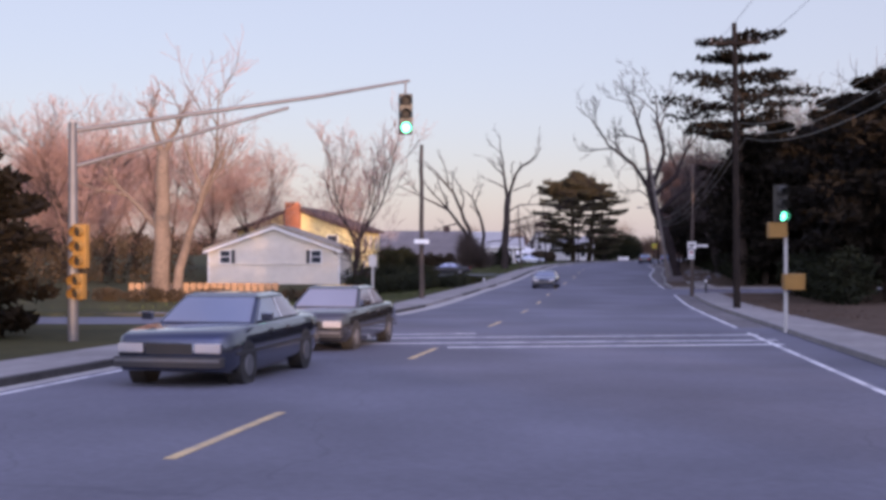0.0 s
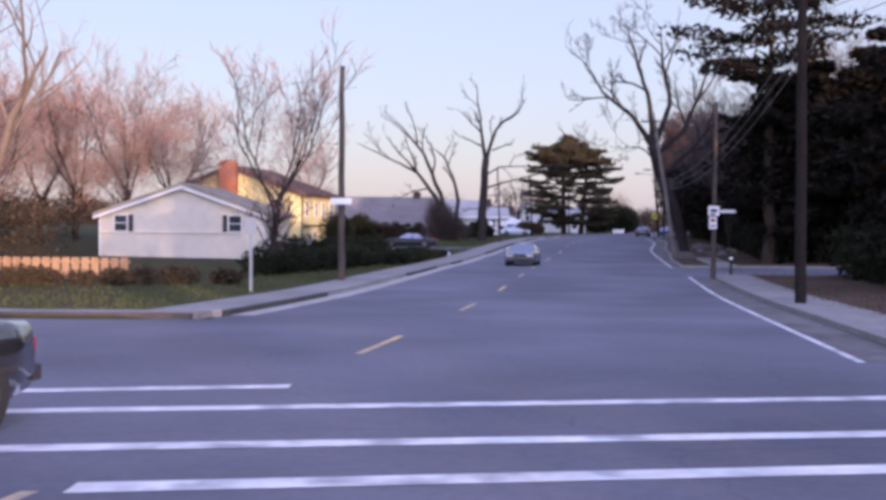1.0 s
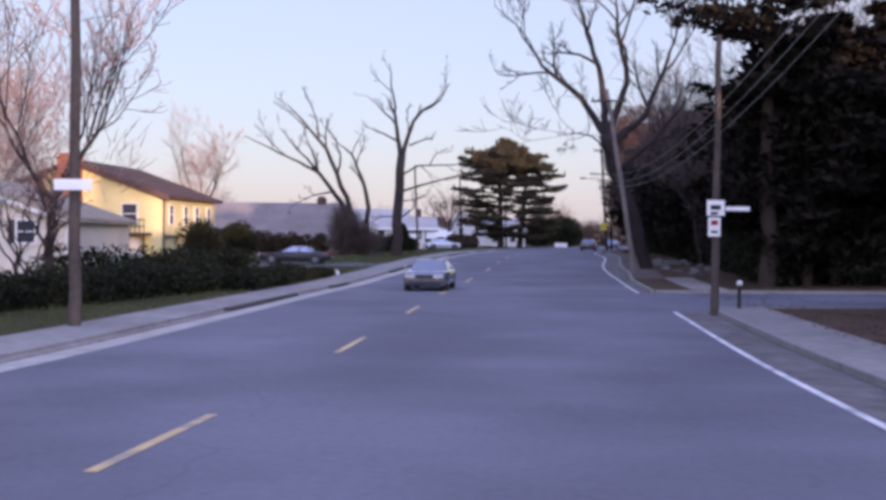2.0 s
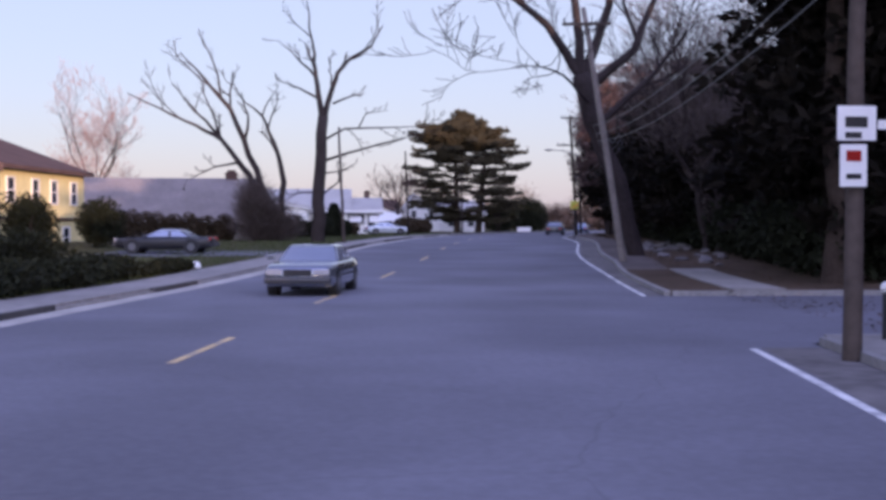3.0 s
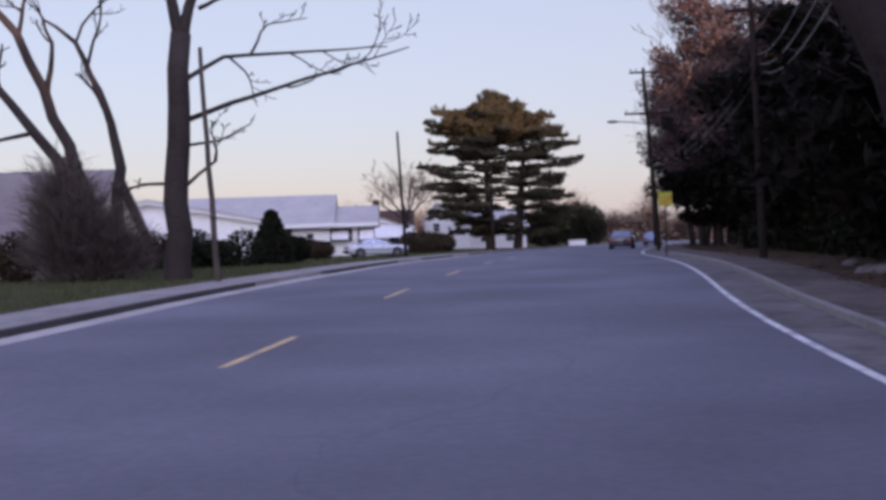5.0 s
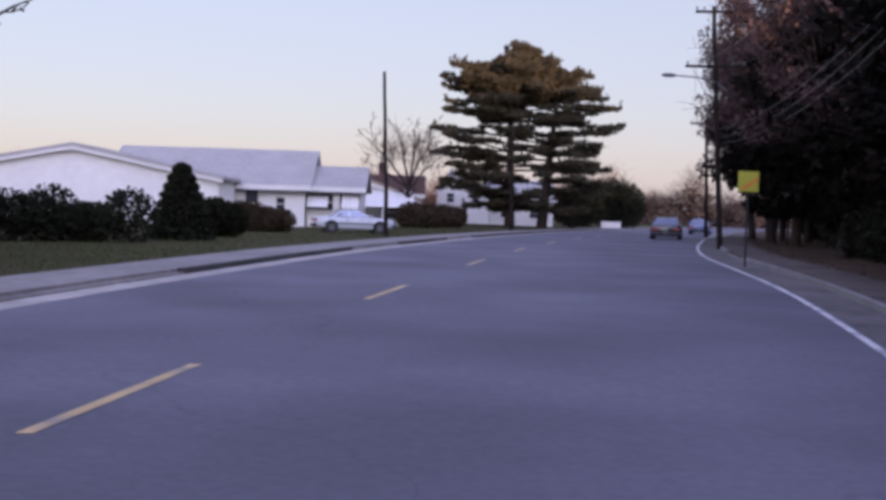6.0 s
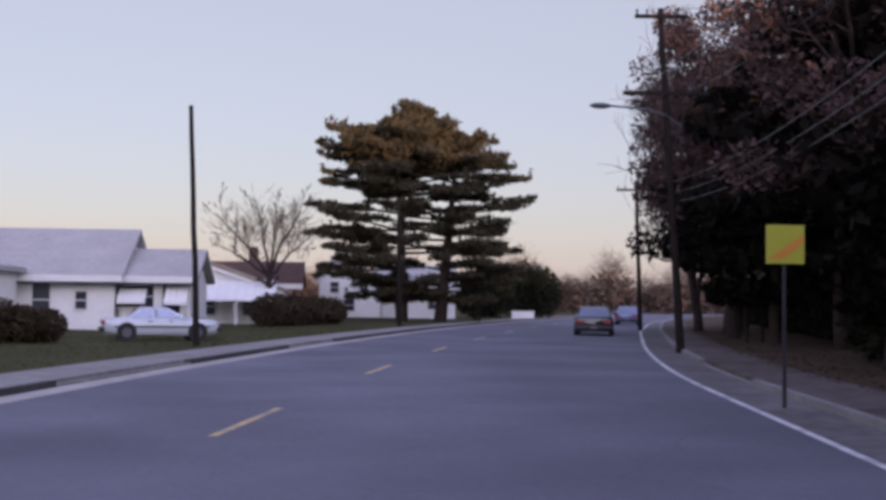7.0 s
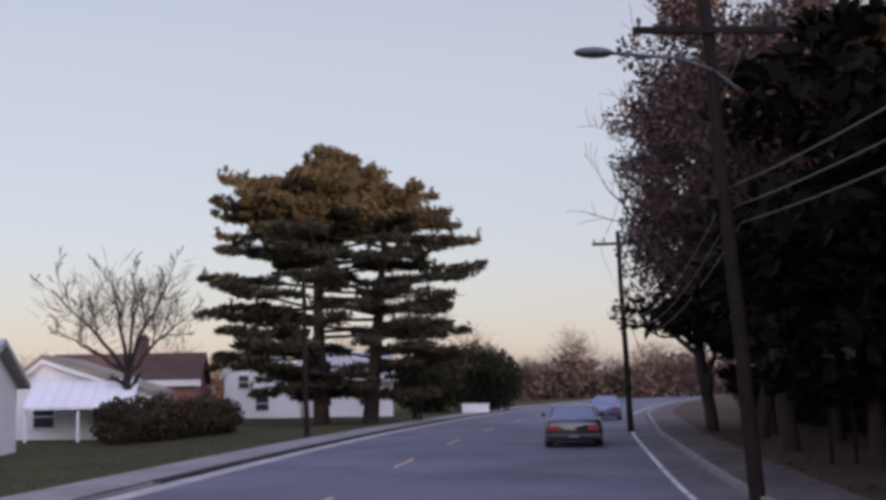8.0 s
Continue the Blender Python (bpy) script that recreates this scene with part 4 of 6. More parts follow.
# ---- vehicles ----
def sedan(name, at, turn, body_mat, label, length=4.8, wide=1.8, high=1.4, kind="sedan", facing_lamps=True, light_roof=None):
    """A three-box car that points along +y of its own. Body sections are lofted across the width."""
    car = thing(name, at, turn, label, "car")
    L, W, H = length / 2, wide / 2, high
    belt = 0.62 * H
    bonnet = 0.66 * H

    # lower body: rounded cross-section lofted along the length
    side = [(-L, 0.5, 0.86), (-L + 0.08, 0.46, 0.95), (-L + 0.5, 0.36, 1.0), (-0.5 * L, 0.3, 1.0), (0.0, 0.3, 1.0), (0.55 * L, 0.3, 1.0), (L - 0.45, 0.36, 0.99), (L - 0.1, 0.44, 0.93), (L, 0.5, 0.84)]
    tops = [0.58 * H, 0.66 * H, 0.685 * H, 0.68 * H, 0.67 * H, 0.665 * H, 0.635 * H, 0.6 * H, 0.54 * H]
    bm = bmesh.new()
    rings = []
    for (y, low, fat), top in zip(side, tops):
        lo = low * 0.62
        w = W * fat
        ring = [(-w * 0.93, lo), (-w, lo + 0.14), (-w, (lo + top) / 2 + 0.06), (-w * 0.96, top - 0.05), (-w * 0.88, top), (w * 0.88, top), (w * 0.96, top - 0.05), (w, (lo + top) / 2 + 0.06), (w, lo + 0.14), (w * 0.93, lo)]
        rings.append([bm.verts.new((x, y, z)) for x, z in ring])
    for p, q in zip(rings[:-1], rings[1:]):
        for k in range(len(p)):
            j = (k + 1) % len(p)
            bm.faces.new((p[k], p[j], q[j], q[k]))
    bm.faces.new(rings[0])
    bm.faces.new(list(reversed(rings[-1])))
    bmesh.ops.recalc_face_normals(bm, faces=bm.faces)
    body = part("body", bm, body_mat, car, smooth=True)
    # cabin: glass block, pillars and roof
    y_rear, y_front, t_rear, t_front = -0.62 * L, 0.42 * L, -0.36 * L, 0.1 * L
    if kind == "wagon":
        y_rear, t_rear = -0.93 * L, -0.82 * L
    zb, zt = 0.66 * H, H - 0.03
    wb, wt = W * 0.9, W * 0.7

    def hexa(bm, y0, y1, ty0, ty1, wb, wt, z0, z1):
        p = [bm.verts.new(c) for c in ((-wb, y0, z0), (wb, y0, z0), (wb, y1, z0), (-wb, y1, z0), (-wt, ty0, z1), (wt, ty0, z1), (wt, ty1, z1), (-wt, ty1, z1))]
        for f in ((3, 2, 1, 0), (4, 5, 6, 7), (0, 1, 5, 4), (1, 2, 6, 5), (2, 3, 7, 6), (3, 0, 4, 7)):
            bm.faces.new([p[i] for i in f])
        return bm
    shell = hexa(bmesh.new(), y_rear, y_front, t_rear, t_front, wb, wt, zb, zt)
    bmesh.ops.recalc_face_normals(shell, faces=shell.faces)
    bmesh.ops.bevel(shell, geom=shell.edges[:], offset=0.045, segments=2, affect="EDGES", profile=0.6)
    part("cabin", shell, body_mat, car)

    def pane(name, corners, label):
        """A thin sheet of glass set just proud of the cabin's shell; corners run round it."""
        q = [Vector(c) for c in corners]
        mid = sum(q, Vector()) / 4
        n = (q[1] - q[0]).cross(q[3] - q[0]).normalized()
        if n.dot(mid - Vector((0, (y_rear + y_front) / 2, zb))) < 0:
            n = -n
        bm = bmesh.new()
        inner, outer = [bm.verts.new(c - n * 0.01) for c in q], [bm.verts.new(mid + (c - mid) * 0.985 + n * 0.012) for c in q]
        bm.faces.new(outer)
        for k in range(4):
            bm.faces.new((inner[k], inner[(k + 1) % 4], outer[(k + 1) % 4], outer[k]))
        bmesh.ops.recalc_face_normals(bm, faces=bm.faces)
        part(name, bm, CAR_GLASS, car, label)

    def level(u, front):
        """Half width and place along the car at a height share u of the cabin."""
        return wb + (wt - wb) * u, (y_front + (t_front - y_front) * u) if front else (y_rear + (t_rear - y_rear) * u)
    for name, front, label in (("windscreen", True, "raked windscreen"), ("rear_window", False, "raked rear window")):
        (w0, ya), (w1, yb) = level(0.06, front), level(0.9, front)
        za, zc = zb + (zt - zb) * 0.06, zb + (zt - zb) * 0.9
        pane(name, ((-w0 + 0.07, ya, za), (w0 - 0.07, ya, za), (w1 - 0.06, yb, zc), (-w1 + 0.06, yb, zc)), label)
    for s in (-1, 1):
        (w0, f0), (w1, f1) = level(0.1, True), level(0.86, True)
        r0, r1 = level(0.1, False)[1], level(0.86, False)[1]
        za, zc = zb + (zt - zb) * 0.1, zb + (zt - zb) * 0.86
        split = (y_rear + y_front) / 2 - 0.1
        pane("side_window", ((s * w0, f0 - 0.12, za), (s * w0, split + 0.05, za), (s * w1, split + 0.05, zc), (s * w1, f1 - 0.1, zc)), "side window glass")
        pane("side_window", ((s * w0, split - 0.05, za), (s * w0, r0 + 0.14, za), (s * w1, r1 + 0.12, zc), (s * w1, split - 0.05, zc)), "side window glass")
    bm = bmesh.new()
    hexa(bm, t_rear - 0.1, t_front + 0.1, t_rear + 0.15, t_front - 0.12, wt + 0.03, wt - 0.1, zt - 0.03, H)
    bmesh.ops.recalc_face_normals(bm, faces=bm.faces)
    bmesh.ops.bevel(bm, geom=bm.edges[:], offset=0.02, segments=2, affect="EDGES", profile=0.6)
    part("roof", bm, light_roof or body_mat, car)
    for s in (-1, 1):
        trim_strip = box(bmesh.new(), s * W - 0.015 if s > 0 else s * W - 0.02, -0.8 * L, 0.5, s * W + 0.02 if s > 0 else s * W + 0.015, 0.82 * L, 0.55)
        part("side_moulding", trim_strip, BUMPER, car, "dark side moulding")
        for y in (0.12 * L, -0.24 * L):
            part("door_handle", box(bmesh.new(), s * W * 0.97 - 0.02, y, 0.56 * H, s * W * 0.97 + 0.02, y + 0.16, 0.56 * H + 0.035), BUMPER, car, "door handle")
    for s in (-1, 1):
        for y in (-0.6 * L, 0.62 * L):
            tyre = bmesh.new()
            rod(tyre, (s * (W - 0.2), y, 0.31), (s * (W + 0.005), y, 0.31), 0.31, 0.31, 20)
            wheel = part("wheel", tyre, RUBBER, car, "black tyre")
            rim = rod(bmesh.new(), (s * (W - 0.02), y, 0.31), (s * (W + 0.02), y, 0.31), 0.19, 0.17, 14)
            part("rim", rim, GALVANISED, wheel, "grey wheel rim")
            arch = bmesh.new()
            rod(arch, (s * (W - 0.25), y, 0.33), (s * (W + 0.002), y, 0.33), 0.36, 0.36, 20)
            part("wheel_arch", arch, BLACK, car)
    for y, s in ((L, 1), (-L, -1)):
        bm = box(bmesh.new(), -W * 0.93, min(y - 0.1 * s, y + 0.09 * s), 0.34, W * 0.93, max(y - 0.1 * s, y + 0.09 * s), 0.5, 0.03)
        bumper = part("bumper", bm, BUMPER, car)
        strip_box = box(bmesh.new(), -W * 0.9, min(y + 0.08 * s, y + 0.105 * s), 0.43, W * 0.9, max(y + 0.08 * s, y + 0.105 * s), 0.475)
        part("bumper_strip", strip_box, GALVANISED, bumper, "pale metal strip")
    for s in (-1, 1):
        lamp = box(bmesh.new(), s * W * 0.66 - 0.2, L - 0.08, 0.56, s * W * 0.66 + 0.2, L + 0.02, 0.7, 0.02)
        part("headlight", lamp, LAMP_GLASS, car, "clear headlight")
        tail = box(bmesh.new(), s * W * 0.68 - 0.2, -L - 0.02, 0.6, s * W * 0.68 + 0.2, -L + 0.08, 0.76, 0.02)
        part("tail_light", tail, RED_GLASS, car, "red tail light")
        mir = box(bmesh.new(), s * (W + 0.1) - 0.09, 0.36 * L, 0.7 * H, s * (W + 0.1) + 0.09, 0.36 * L + 0.1, 0.7 * H + 0.13, 0.02)
        part("mirror", mir, body_mat, car)
    grille = box(bmesh.new(), -W * 0.4, L - 0.05, 0.54, W * 0.4, L + 0.012, 0.7)
    part("grille", grille, BLACK, car, "dark grille")
    part("number_plate", box(bmesh.new(), -0.16, -L - 0.1, 0.36, 0.16, -L - 0.092, 0.48), PLATE, car)
    return car


# ================= the place =================
build_ground()
build_road()

# ---- houses along the left bank ----
h1 = gable_front("white_gabled_house", -18.3, -8.1, 93.0, 106.0, -1.3, 1.75, 3.55, CREAM_WALL, TAN_ROOF, "cream-white clapboard house with a low gable facing the road corner",
                 windows=((-17.0, 0.75, 0.75, 0.95, 1), (-9.9, 0.75, 0.75, 0.95, -1)))
part("belt_board", box(bmesh.new(), -5.16, -0.09, 1.9, 5.16, -0.036, 2.05), CREAM_WALL, h1, "projecting belt board")
h2 = gable_front("yellow_house", -21.24, -8.84, 121.9, 133.9, -1.1, 3.75, 6.0, YELLOW_WALL, BROWN_ROOF, "yellow two-storey house with a dark brown gable roof and brick chimney",
                 windows=((-18.4, 1.9, 1.0, 1.3, False), (-11.2, 1.9, 1.0, 1.3, False), (-18.4, -0.5, 1.0, 1.1, False)), over=0.5, thick=0.24, trim=BROWN_ROOF, turn=-8.5)
chimney(h2, -0.2, -0.46, -0.2, 7.6, 1.5, 0.8)
SIDE = Matrix.Translation((6.2, 0, 0)) @ Matrix.Rotation(radians(90), 4, "Z")  # the wall that faces the road
clapboards(h2, [(0.0, 0.0), (12.0, 0.0), (12.0, 4.6), (0.0, 4.6)], 0.0, YELLOW_WALL, 0.2, SIDE)
for along in (1.4, 4.6, 7.2, 10.2):
    window_part(h2, along, 3.0, 0.85, 1.25, -0.045, m=SIDE)
for along in (4.0, 9.0):
    window_part(h2, along, 0.5, 0.9, 1.1, -0.045, m=SIDE)
deck = box(bmesh.new(), 1.3, -1.5, 2.2, 5.4, -0.05, 2.36)
balcony = part("balcony", deck, DARK_WOOD, h2, "dark wooden balcony")
for z in (2.75, 3.2):
    part("rail", box(bmesh.new(), 1.3, -1.5, z, 5.4, -1.42, z + 0.08), DARK_WOOD, balcony)
for k in range(14):
    x = 1.33 + 4.0 * k / 13
    part("baluster", box(bmesh.new(), x - 0.025, -1.485, 2.36, x + 0.025, -1.435, 3.2), DARK_WOOD, balcony)
for x in (1.4, 5.3):
    part("post", box(bmesh.new(), x - 0.07, -1.49, -0.1, x + 0.07, -1.35, 2.2), DARK_WOOD, balcony)
garage = part("garage_door", box(bmesh.new(), 1.6, -0.075, 0.0, 4.6, -0.04, 2.0), TRIM, h2, "white panelled garage door")
for k in range(4):
    for q in range(4):
        part("door_panel", box(bmesh.new(), 1.68 + 0.73 * k, -0.09, 0.08 + 0.48 * q, 2.3 + 0.73 * k, -0.077, 0.48 + 0.48 * q), TRIM, garage)
belt = box(bmesh.new(), 0.0, -0.16, 2.05, 12.0, -0.036, 2.2)
belt.transform(SIDE)
part("belt_board", belt, BROWN_ROOF, h2, "dark belt board between the storeys")
h3 = eave_front("grey_roofed_house", -10.5, 2.2, 141.0, 154.0, -1.0, 0.9, 3.9, CREAM_WALL, GREY_ROOF, "low house with a broad grey shingle roof",
                windows=((-7.0, -0.2, 0.9, 0.9, False), (-2.0, -0.2, 0.9, 0.9, False)))
chimney(h3, 4.6, 6.5, 4.6, 5.6, 0.8, 0.6, BROWN_ROOF)
w1 = gable_front("white_cottage_wing", -11.5, 4.9, 182.0, 188.0, -0.2, 2.45, 4.05, WHITE_WALL, PALE_ROOF, "white cottage gable with a pale grey roof",
                 windows=((-0.6, 0.7, 0.8, 0.9, False),))
eave_front("white_cottage", -3.0, 9.2, 188.5, 198.0, -0.2, 2.2, 4.5, WHITE_WALL, PALE_ROOF, "white cottage with a pale grey shingle roof and hedge",
                windows=((5.9, 0.35, 0.8, 1.6, False), (7.7, 0.75, 0.5, 0.8, False)))
w3 = eave_front("white_cottage_porch", 9.3, 12.6, 189.0, 196.0, -0.2, 2.15, 3.5, WHITE_WALL, PALE_ROOF, "white side wing with slatted window awnings",
                windows=((10.0, 0.85, 1.85, 1.0, False), (11.75, 0.4, 0.8, 1.6, False)))
awning(w3, -1.6, -0.3, 1.35, 1.95, 0.0)
awning(w3, 0.55, 1.6, 1.3, 2.1, 0.0)
w4 = gable_front("white_bungalow", 9.6, 16.0, 206.0, 216.0, -0.3, 1.75, 3.35, WHITE_WALL, TAN_ROOF, "small white bungalow behind the hedges",
                 windows=((11.6, 0.3, 0.9, 1.0, False), (14.2, 0.3, 0.9, 1.0, False)), ridge_at=0.3)
porch = part("porch_roof", prism(bmesh.new(), [(-0.05, 2.75), (-2.6, 1.55), (-2.6, 1.43), (-0.05, 2.6)], "x", -1.6, 3.0), SIGN_WHITE, w4, "white sloping porch roof")
for k in range(9):
    x = -1.55 + 0.55 * k
    part("rib", prism(bmesh.new(), [(-0.05, 2.79), (-2.6, 1.59), (-2.6, 1.553), (-0.05, 2.753)], "x", x, x + 0.06), TRIM, porch)
for x in (-1.5, 0.7, 2.9):
    part("porch_post", box(bmesh.new(), x - 0.06, -2.5, -0.1, x + 0.06, -2.38, 1.53), TRIM, w4, "white porch post")
r1 = eave_front("red_house", 6.5, 16.2, 232.0, 242.0, -0.4, 2.4, 4.3, RED_WALL, BROWN_ROOF, "dull red house with a brown roof", windows=((10.0, 0.6, 0.9, 1.1, False), (14.0, 0.6, 0.9, 1.1, False)))
chimney(r1, 0.8, 5.0, 4.0, 6.1, 0.8, 0.7, BROWN_ROOF)
gable_front("white_house", 17.9, 23.2, 237.0, 247.0, -0.4, 3.2, 5.2, WHITE_WALL, PALE_ROOF, "white two-storey house behind the big pine",
                 windows=((19.2, 1.9, 0.7, 0.9, False), (21.8, 1.9, 0.7, 0.9, False), (20.5, 0.3, 0.9, 1.0, False)), ridge_at=0.25)
eave_front("white_house", 23.4, 30.0, 238.5, 247.0, -0.4, 2.4, 4.3, WHITE_WALL, PALE_ROOF, "white house with a grey roof behind the big pine",
                windows=((25.0, 0.5, 0.9, 1.1, False), (28.0, 0.5, 0.9, 1.1, False)))

# ---- poles, wires, signals ----
build_signals()
wooden_pole((12.9, 52.3, lie(52) + 0.12), 12.5, (-0.1, 0.0), 0.17, ((11.6, 2.2, -8),), "tall dark wooden utility pole at the corner", mat=DARK_POLE)
street_sign((15.38, 73.6, lie(73.6) + 0.12), 8.0)
wooden_pole((20.35, 107.2, lie(107) + 0.12), 10.5, (-1.75, 0.0), 0.16, ((9.8, 2.0, -10),), "leaning grey wooden utility pole beside the bare tree", mat=GREY_POLE)
wooden_pole((27.6, 139.0, lie(139) + 0.12), 9.4, (-0.2, 0.0), 0.15, ((9.0, 1.9, -12),), "dark wooden utility pole at the edge of the woods", mat=DARK_POLE)
p_3 = wooden_pole((31.0, 171.2, lie(171) + 0.12), 11.5, (-0.72, 0.0), 0.15, ((11.2, 1.8, -4), (8.6, 2.9, -4)), "dark wooden utility pole with a cross arm and street lamp", mat=DARK_POLE)
street_lamp_arm(p_3, 3.0)
wooden_pole((37.8, 203.0, lie(203) + 0.12), 9.0, (-0.3, 0.0), 0.15, ((8.4, 2.4, -12),), "far wooden utility pole by the road bend", mat=DARK_POLE)
p_l = wooden_pole((-1.2, 66.8, lie(66.8) + 0.12), 8.6, (0.0, 0.0), 0.15, None, "wooden utility pole on the lawn edge")
bm = box(bmesh.new(), -0.42, -0.2, 3.05, 0.42, -0.16, 3.3, 0.01)
part("sign_plate", bm, SIGN_WHITE, p_l, "small white sign")
wooden_pole((8.75, 133.0, lie(133) + 0.12), 7.2, (-0.35, 0.0), 0.1, None, "thin wooden pole beside the bare tree")
wooden_pole((14.9, 172.2, lie(172) + 0.12), 8.0, (-0.33, 0.0), 0.11, None, "slim dark wooden pole at the kerb", mat=DARK_POLE)
# pole heads, the height of the cross arm's wires and of the lower bundle above the road, and the sag to the next pole
right_poles = [((6.0, 5.0), 9.8, 6.2, 1.3), ((12.8, 52.3), 11.7, 7.9, 1.5), ((18.7, 107.2), 10.1, 5.4, 0.7), ((27.3, 139.0), 9.2, 7.2, 0.85), ((30.4, 171.1), 8.9, 5.4, 0.9), ((37.5, 203), 8.6, 5.0, 0.9), ((48.5, 236), 8.5, 4.9, 0.9)]
for (a, top_a, low_a, sag), (b, top_b, low_b, _) in zip(right_poles[:-1], right_poles[1:]):
    for off in (-0.9, 0.9):
        cable((a[0] + off, a[1], lie(a[1]) + top_a), (b[0] + off, b[1], lie(b[1]) + top_b), 0.9, 0.011)
    for off, step in ((0.3, 0.35), (0.4, 0.0), (0.5, -0.3)):
        cable((a[0] + off, a[1], lie(a[1]) + low_a + step), (b[0] + off, b[1], lie(b[1]) + low_b + step), sag, 0.013)
wooden_pole((23.3, 205.0, lie(205) + 0.1), 7.6, (-0.1, 0.0), 0.13, None, "slim dark wooden pole before the big pine", mat=DARK_POLE)
yellow_sign((26.75, 150.8, lie(150.8) + 0.22))

# ---- vehicles ----
sedan("car", (-3.65, 20.2, lie(20)), 169, SLATE, "slate-blue saloon car with a sky-lit bonnet in the oncoming lane", 4.8, 1.85, 1.38)
sedan("car", (-2.5, 28.2, lie(28.2)), 168, DARK_GREEN, "dark saloon car waiting beyond the crosswalk", 4.7, 1.78, 1.4)
sedan("car", (7.9, 91.2, lie(91.2)), 171, SILVER, "silver saloon car in the oncoming lane", 4.8, 1.82, 1.3)
sedan("car", (32.9, 193.5, lie(193.5)), -13, CHARCOAL, "dark grey saloon car driving ahead, seen from behind", 5.2, 2.0, 1.45)
sedan("car", (41.7, 222.0, lie(222)), -16, BLUE, "blue saloon car further along the road", 4.8, 1.85, 1.42)
sedan("parked_car", (12.9, 177.6, land(12.9, 177.6)), -76, LIGHT_PAINT, "pale blue car parked beside the slim pole", 4.2, 1.65, 1.25)

sedan("parked_car", (0.4, 115.3, lie(115.3) + 0.14), 84, DULL_BLACK, "low dark car with a pale roof parked on a driveway", 4.5, 1.75, 1.12, light_roof=LIGHT_PAINT)

# ---- trees of the left bank ----
G = lie
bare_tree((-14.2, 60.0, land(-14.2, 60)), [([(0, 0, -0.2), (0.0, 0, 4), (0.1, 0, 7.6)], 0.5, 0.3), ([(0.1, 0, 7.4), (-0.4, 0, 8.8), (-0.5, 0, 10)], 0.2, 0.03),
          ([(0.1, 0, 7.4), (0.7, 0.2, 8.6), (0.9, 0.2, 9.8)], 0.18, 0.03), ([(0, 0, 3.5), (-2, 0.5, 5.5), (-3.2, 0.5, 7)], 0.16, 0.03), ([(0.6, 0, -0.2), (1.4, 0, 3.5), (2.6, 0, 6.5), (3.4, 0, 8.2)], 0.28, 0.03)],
          3, "large old bare tree with rosy evening light on its trunk, partly put into its colours", 3, 5, LIT_TWIG, LIT_BARK)
random_tree((-6.3, 82.5, land(-6.3, 82.5)), 10.5, 11, "tall slender bare tree, evening light put into its fine rosy twigs", LIT_TWIG, 2, 3, 5, 0.013, 0.7, 900)
def lawn_post(at):
    post = thing("sign_post", at, 0, "pale metal post with a small sign at the lawn's edge", "sign post")
    part("post", rod(bmesh.new(), (0, 0, -0.3), (0.0, 0, 2.45), 0.05, 0.05, 8), SIGN_GREY, post)
    part("sign_plate", box(bmesh.new(), -0.2, -0.075, 1.85, 0.2, -0.052, 2.4, 0.006), SIGN_GREY, post, "small pale sign plate")


lawn_post((-3.4, 57.6, land(-3.4, 57.6)))
random_tree((-5.0, 76.0, land(-5.0, 76.0)), 4.2, 12, "small bare tree with low limbs by the hedge", TWIG, 2, 2, 4, 0.016, 0.9)
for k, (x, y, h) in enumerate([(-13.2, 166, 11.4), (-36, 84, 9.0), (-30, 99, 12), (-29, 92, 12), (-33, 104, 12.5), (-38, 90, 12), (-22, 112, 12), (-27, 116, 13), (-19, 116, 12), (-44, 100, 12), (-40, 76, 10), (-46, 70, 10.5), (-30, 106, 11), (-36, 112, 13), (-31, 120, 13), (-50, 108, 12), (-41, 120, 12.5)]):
    random_tree((x, y, land(x, y)), h, 30 + k, "bare tree behind the houses, evening light put into its dense rosy twigs" if k > 0 else "slender bare tree behind the yellow house", LIT_TWIG, 2, 3, 5, 0.014, 0.8, 5000 if k > 0 else 2200)
bare_tree((4.0, 138.0, land(4.0, 138)), [([(0.2, 0, -0.2), (-0.3, 0, 2.4)], 0.6, 0.4), ([(-0.3, 0, 2.2), (-1.5, 0, 4.3), (-3.3, 0, 6.7), (-5.6, 0, 7.9), (-9.4, 0, 9.7)], 0.26, 0.03), ([(-3.3, 0, 6.7), (-4.8, 0.3, 8.4), (-6.6, 0.3, 10.4)], 0.13, 0.02),
          ([(-0.2, 0, 2.2), (-1.1, 0.2, 4.7), (-2.7, 0.2, 8.7), (-4.4, 0.2, 10.7), (-6.0, 0.2, 12.4)], 0.27, 0.03), ([(0.5, 0, -0.2), (0.7, 0, 3.9), (0.3, 0, 6.0), (-0.7, 0, 8.3), (-1.9, 0, 9.4)], 0.25, 0.03), ([(-2.2, 0, 5.2), (-3.8, 0, 4.9), (-5.6, 0, 4.0)], 0.09, 0.02),
          ([(-1.8, 0.3, 6.5), (-1.6, 0.6, 8.4), (-2.4, 0.6, 10.2)], 0.12, 0.02)],
          5, "many-stemmed bare tree leaning over the lawn", 3, 4, DARK_TWIG, spread=0.75, ratio=0.31)
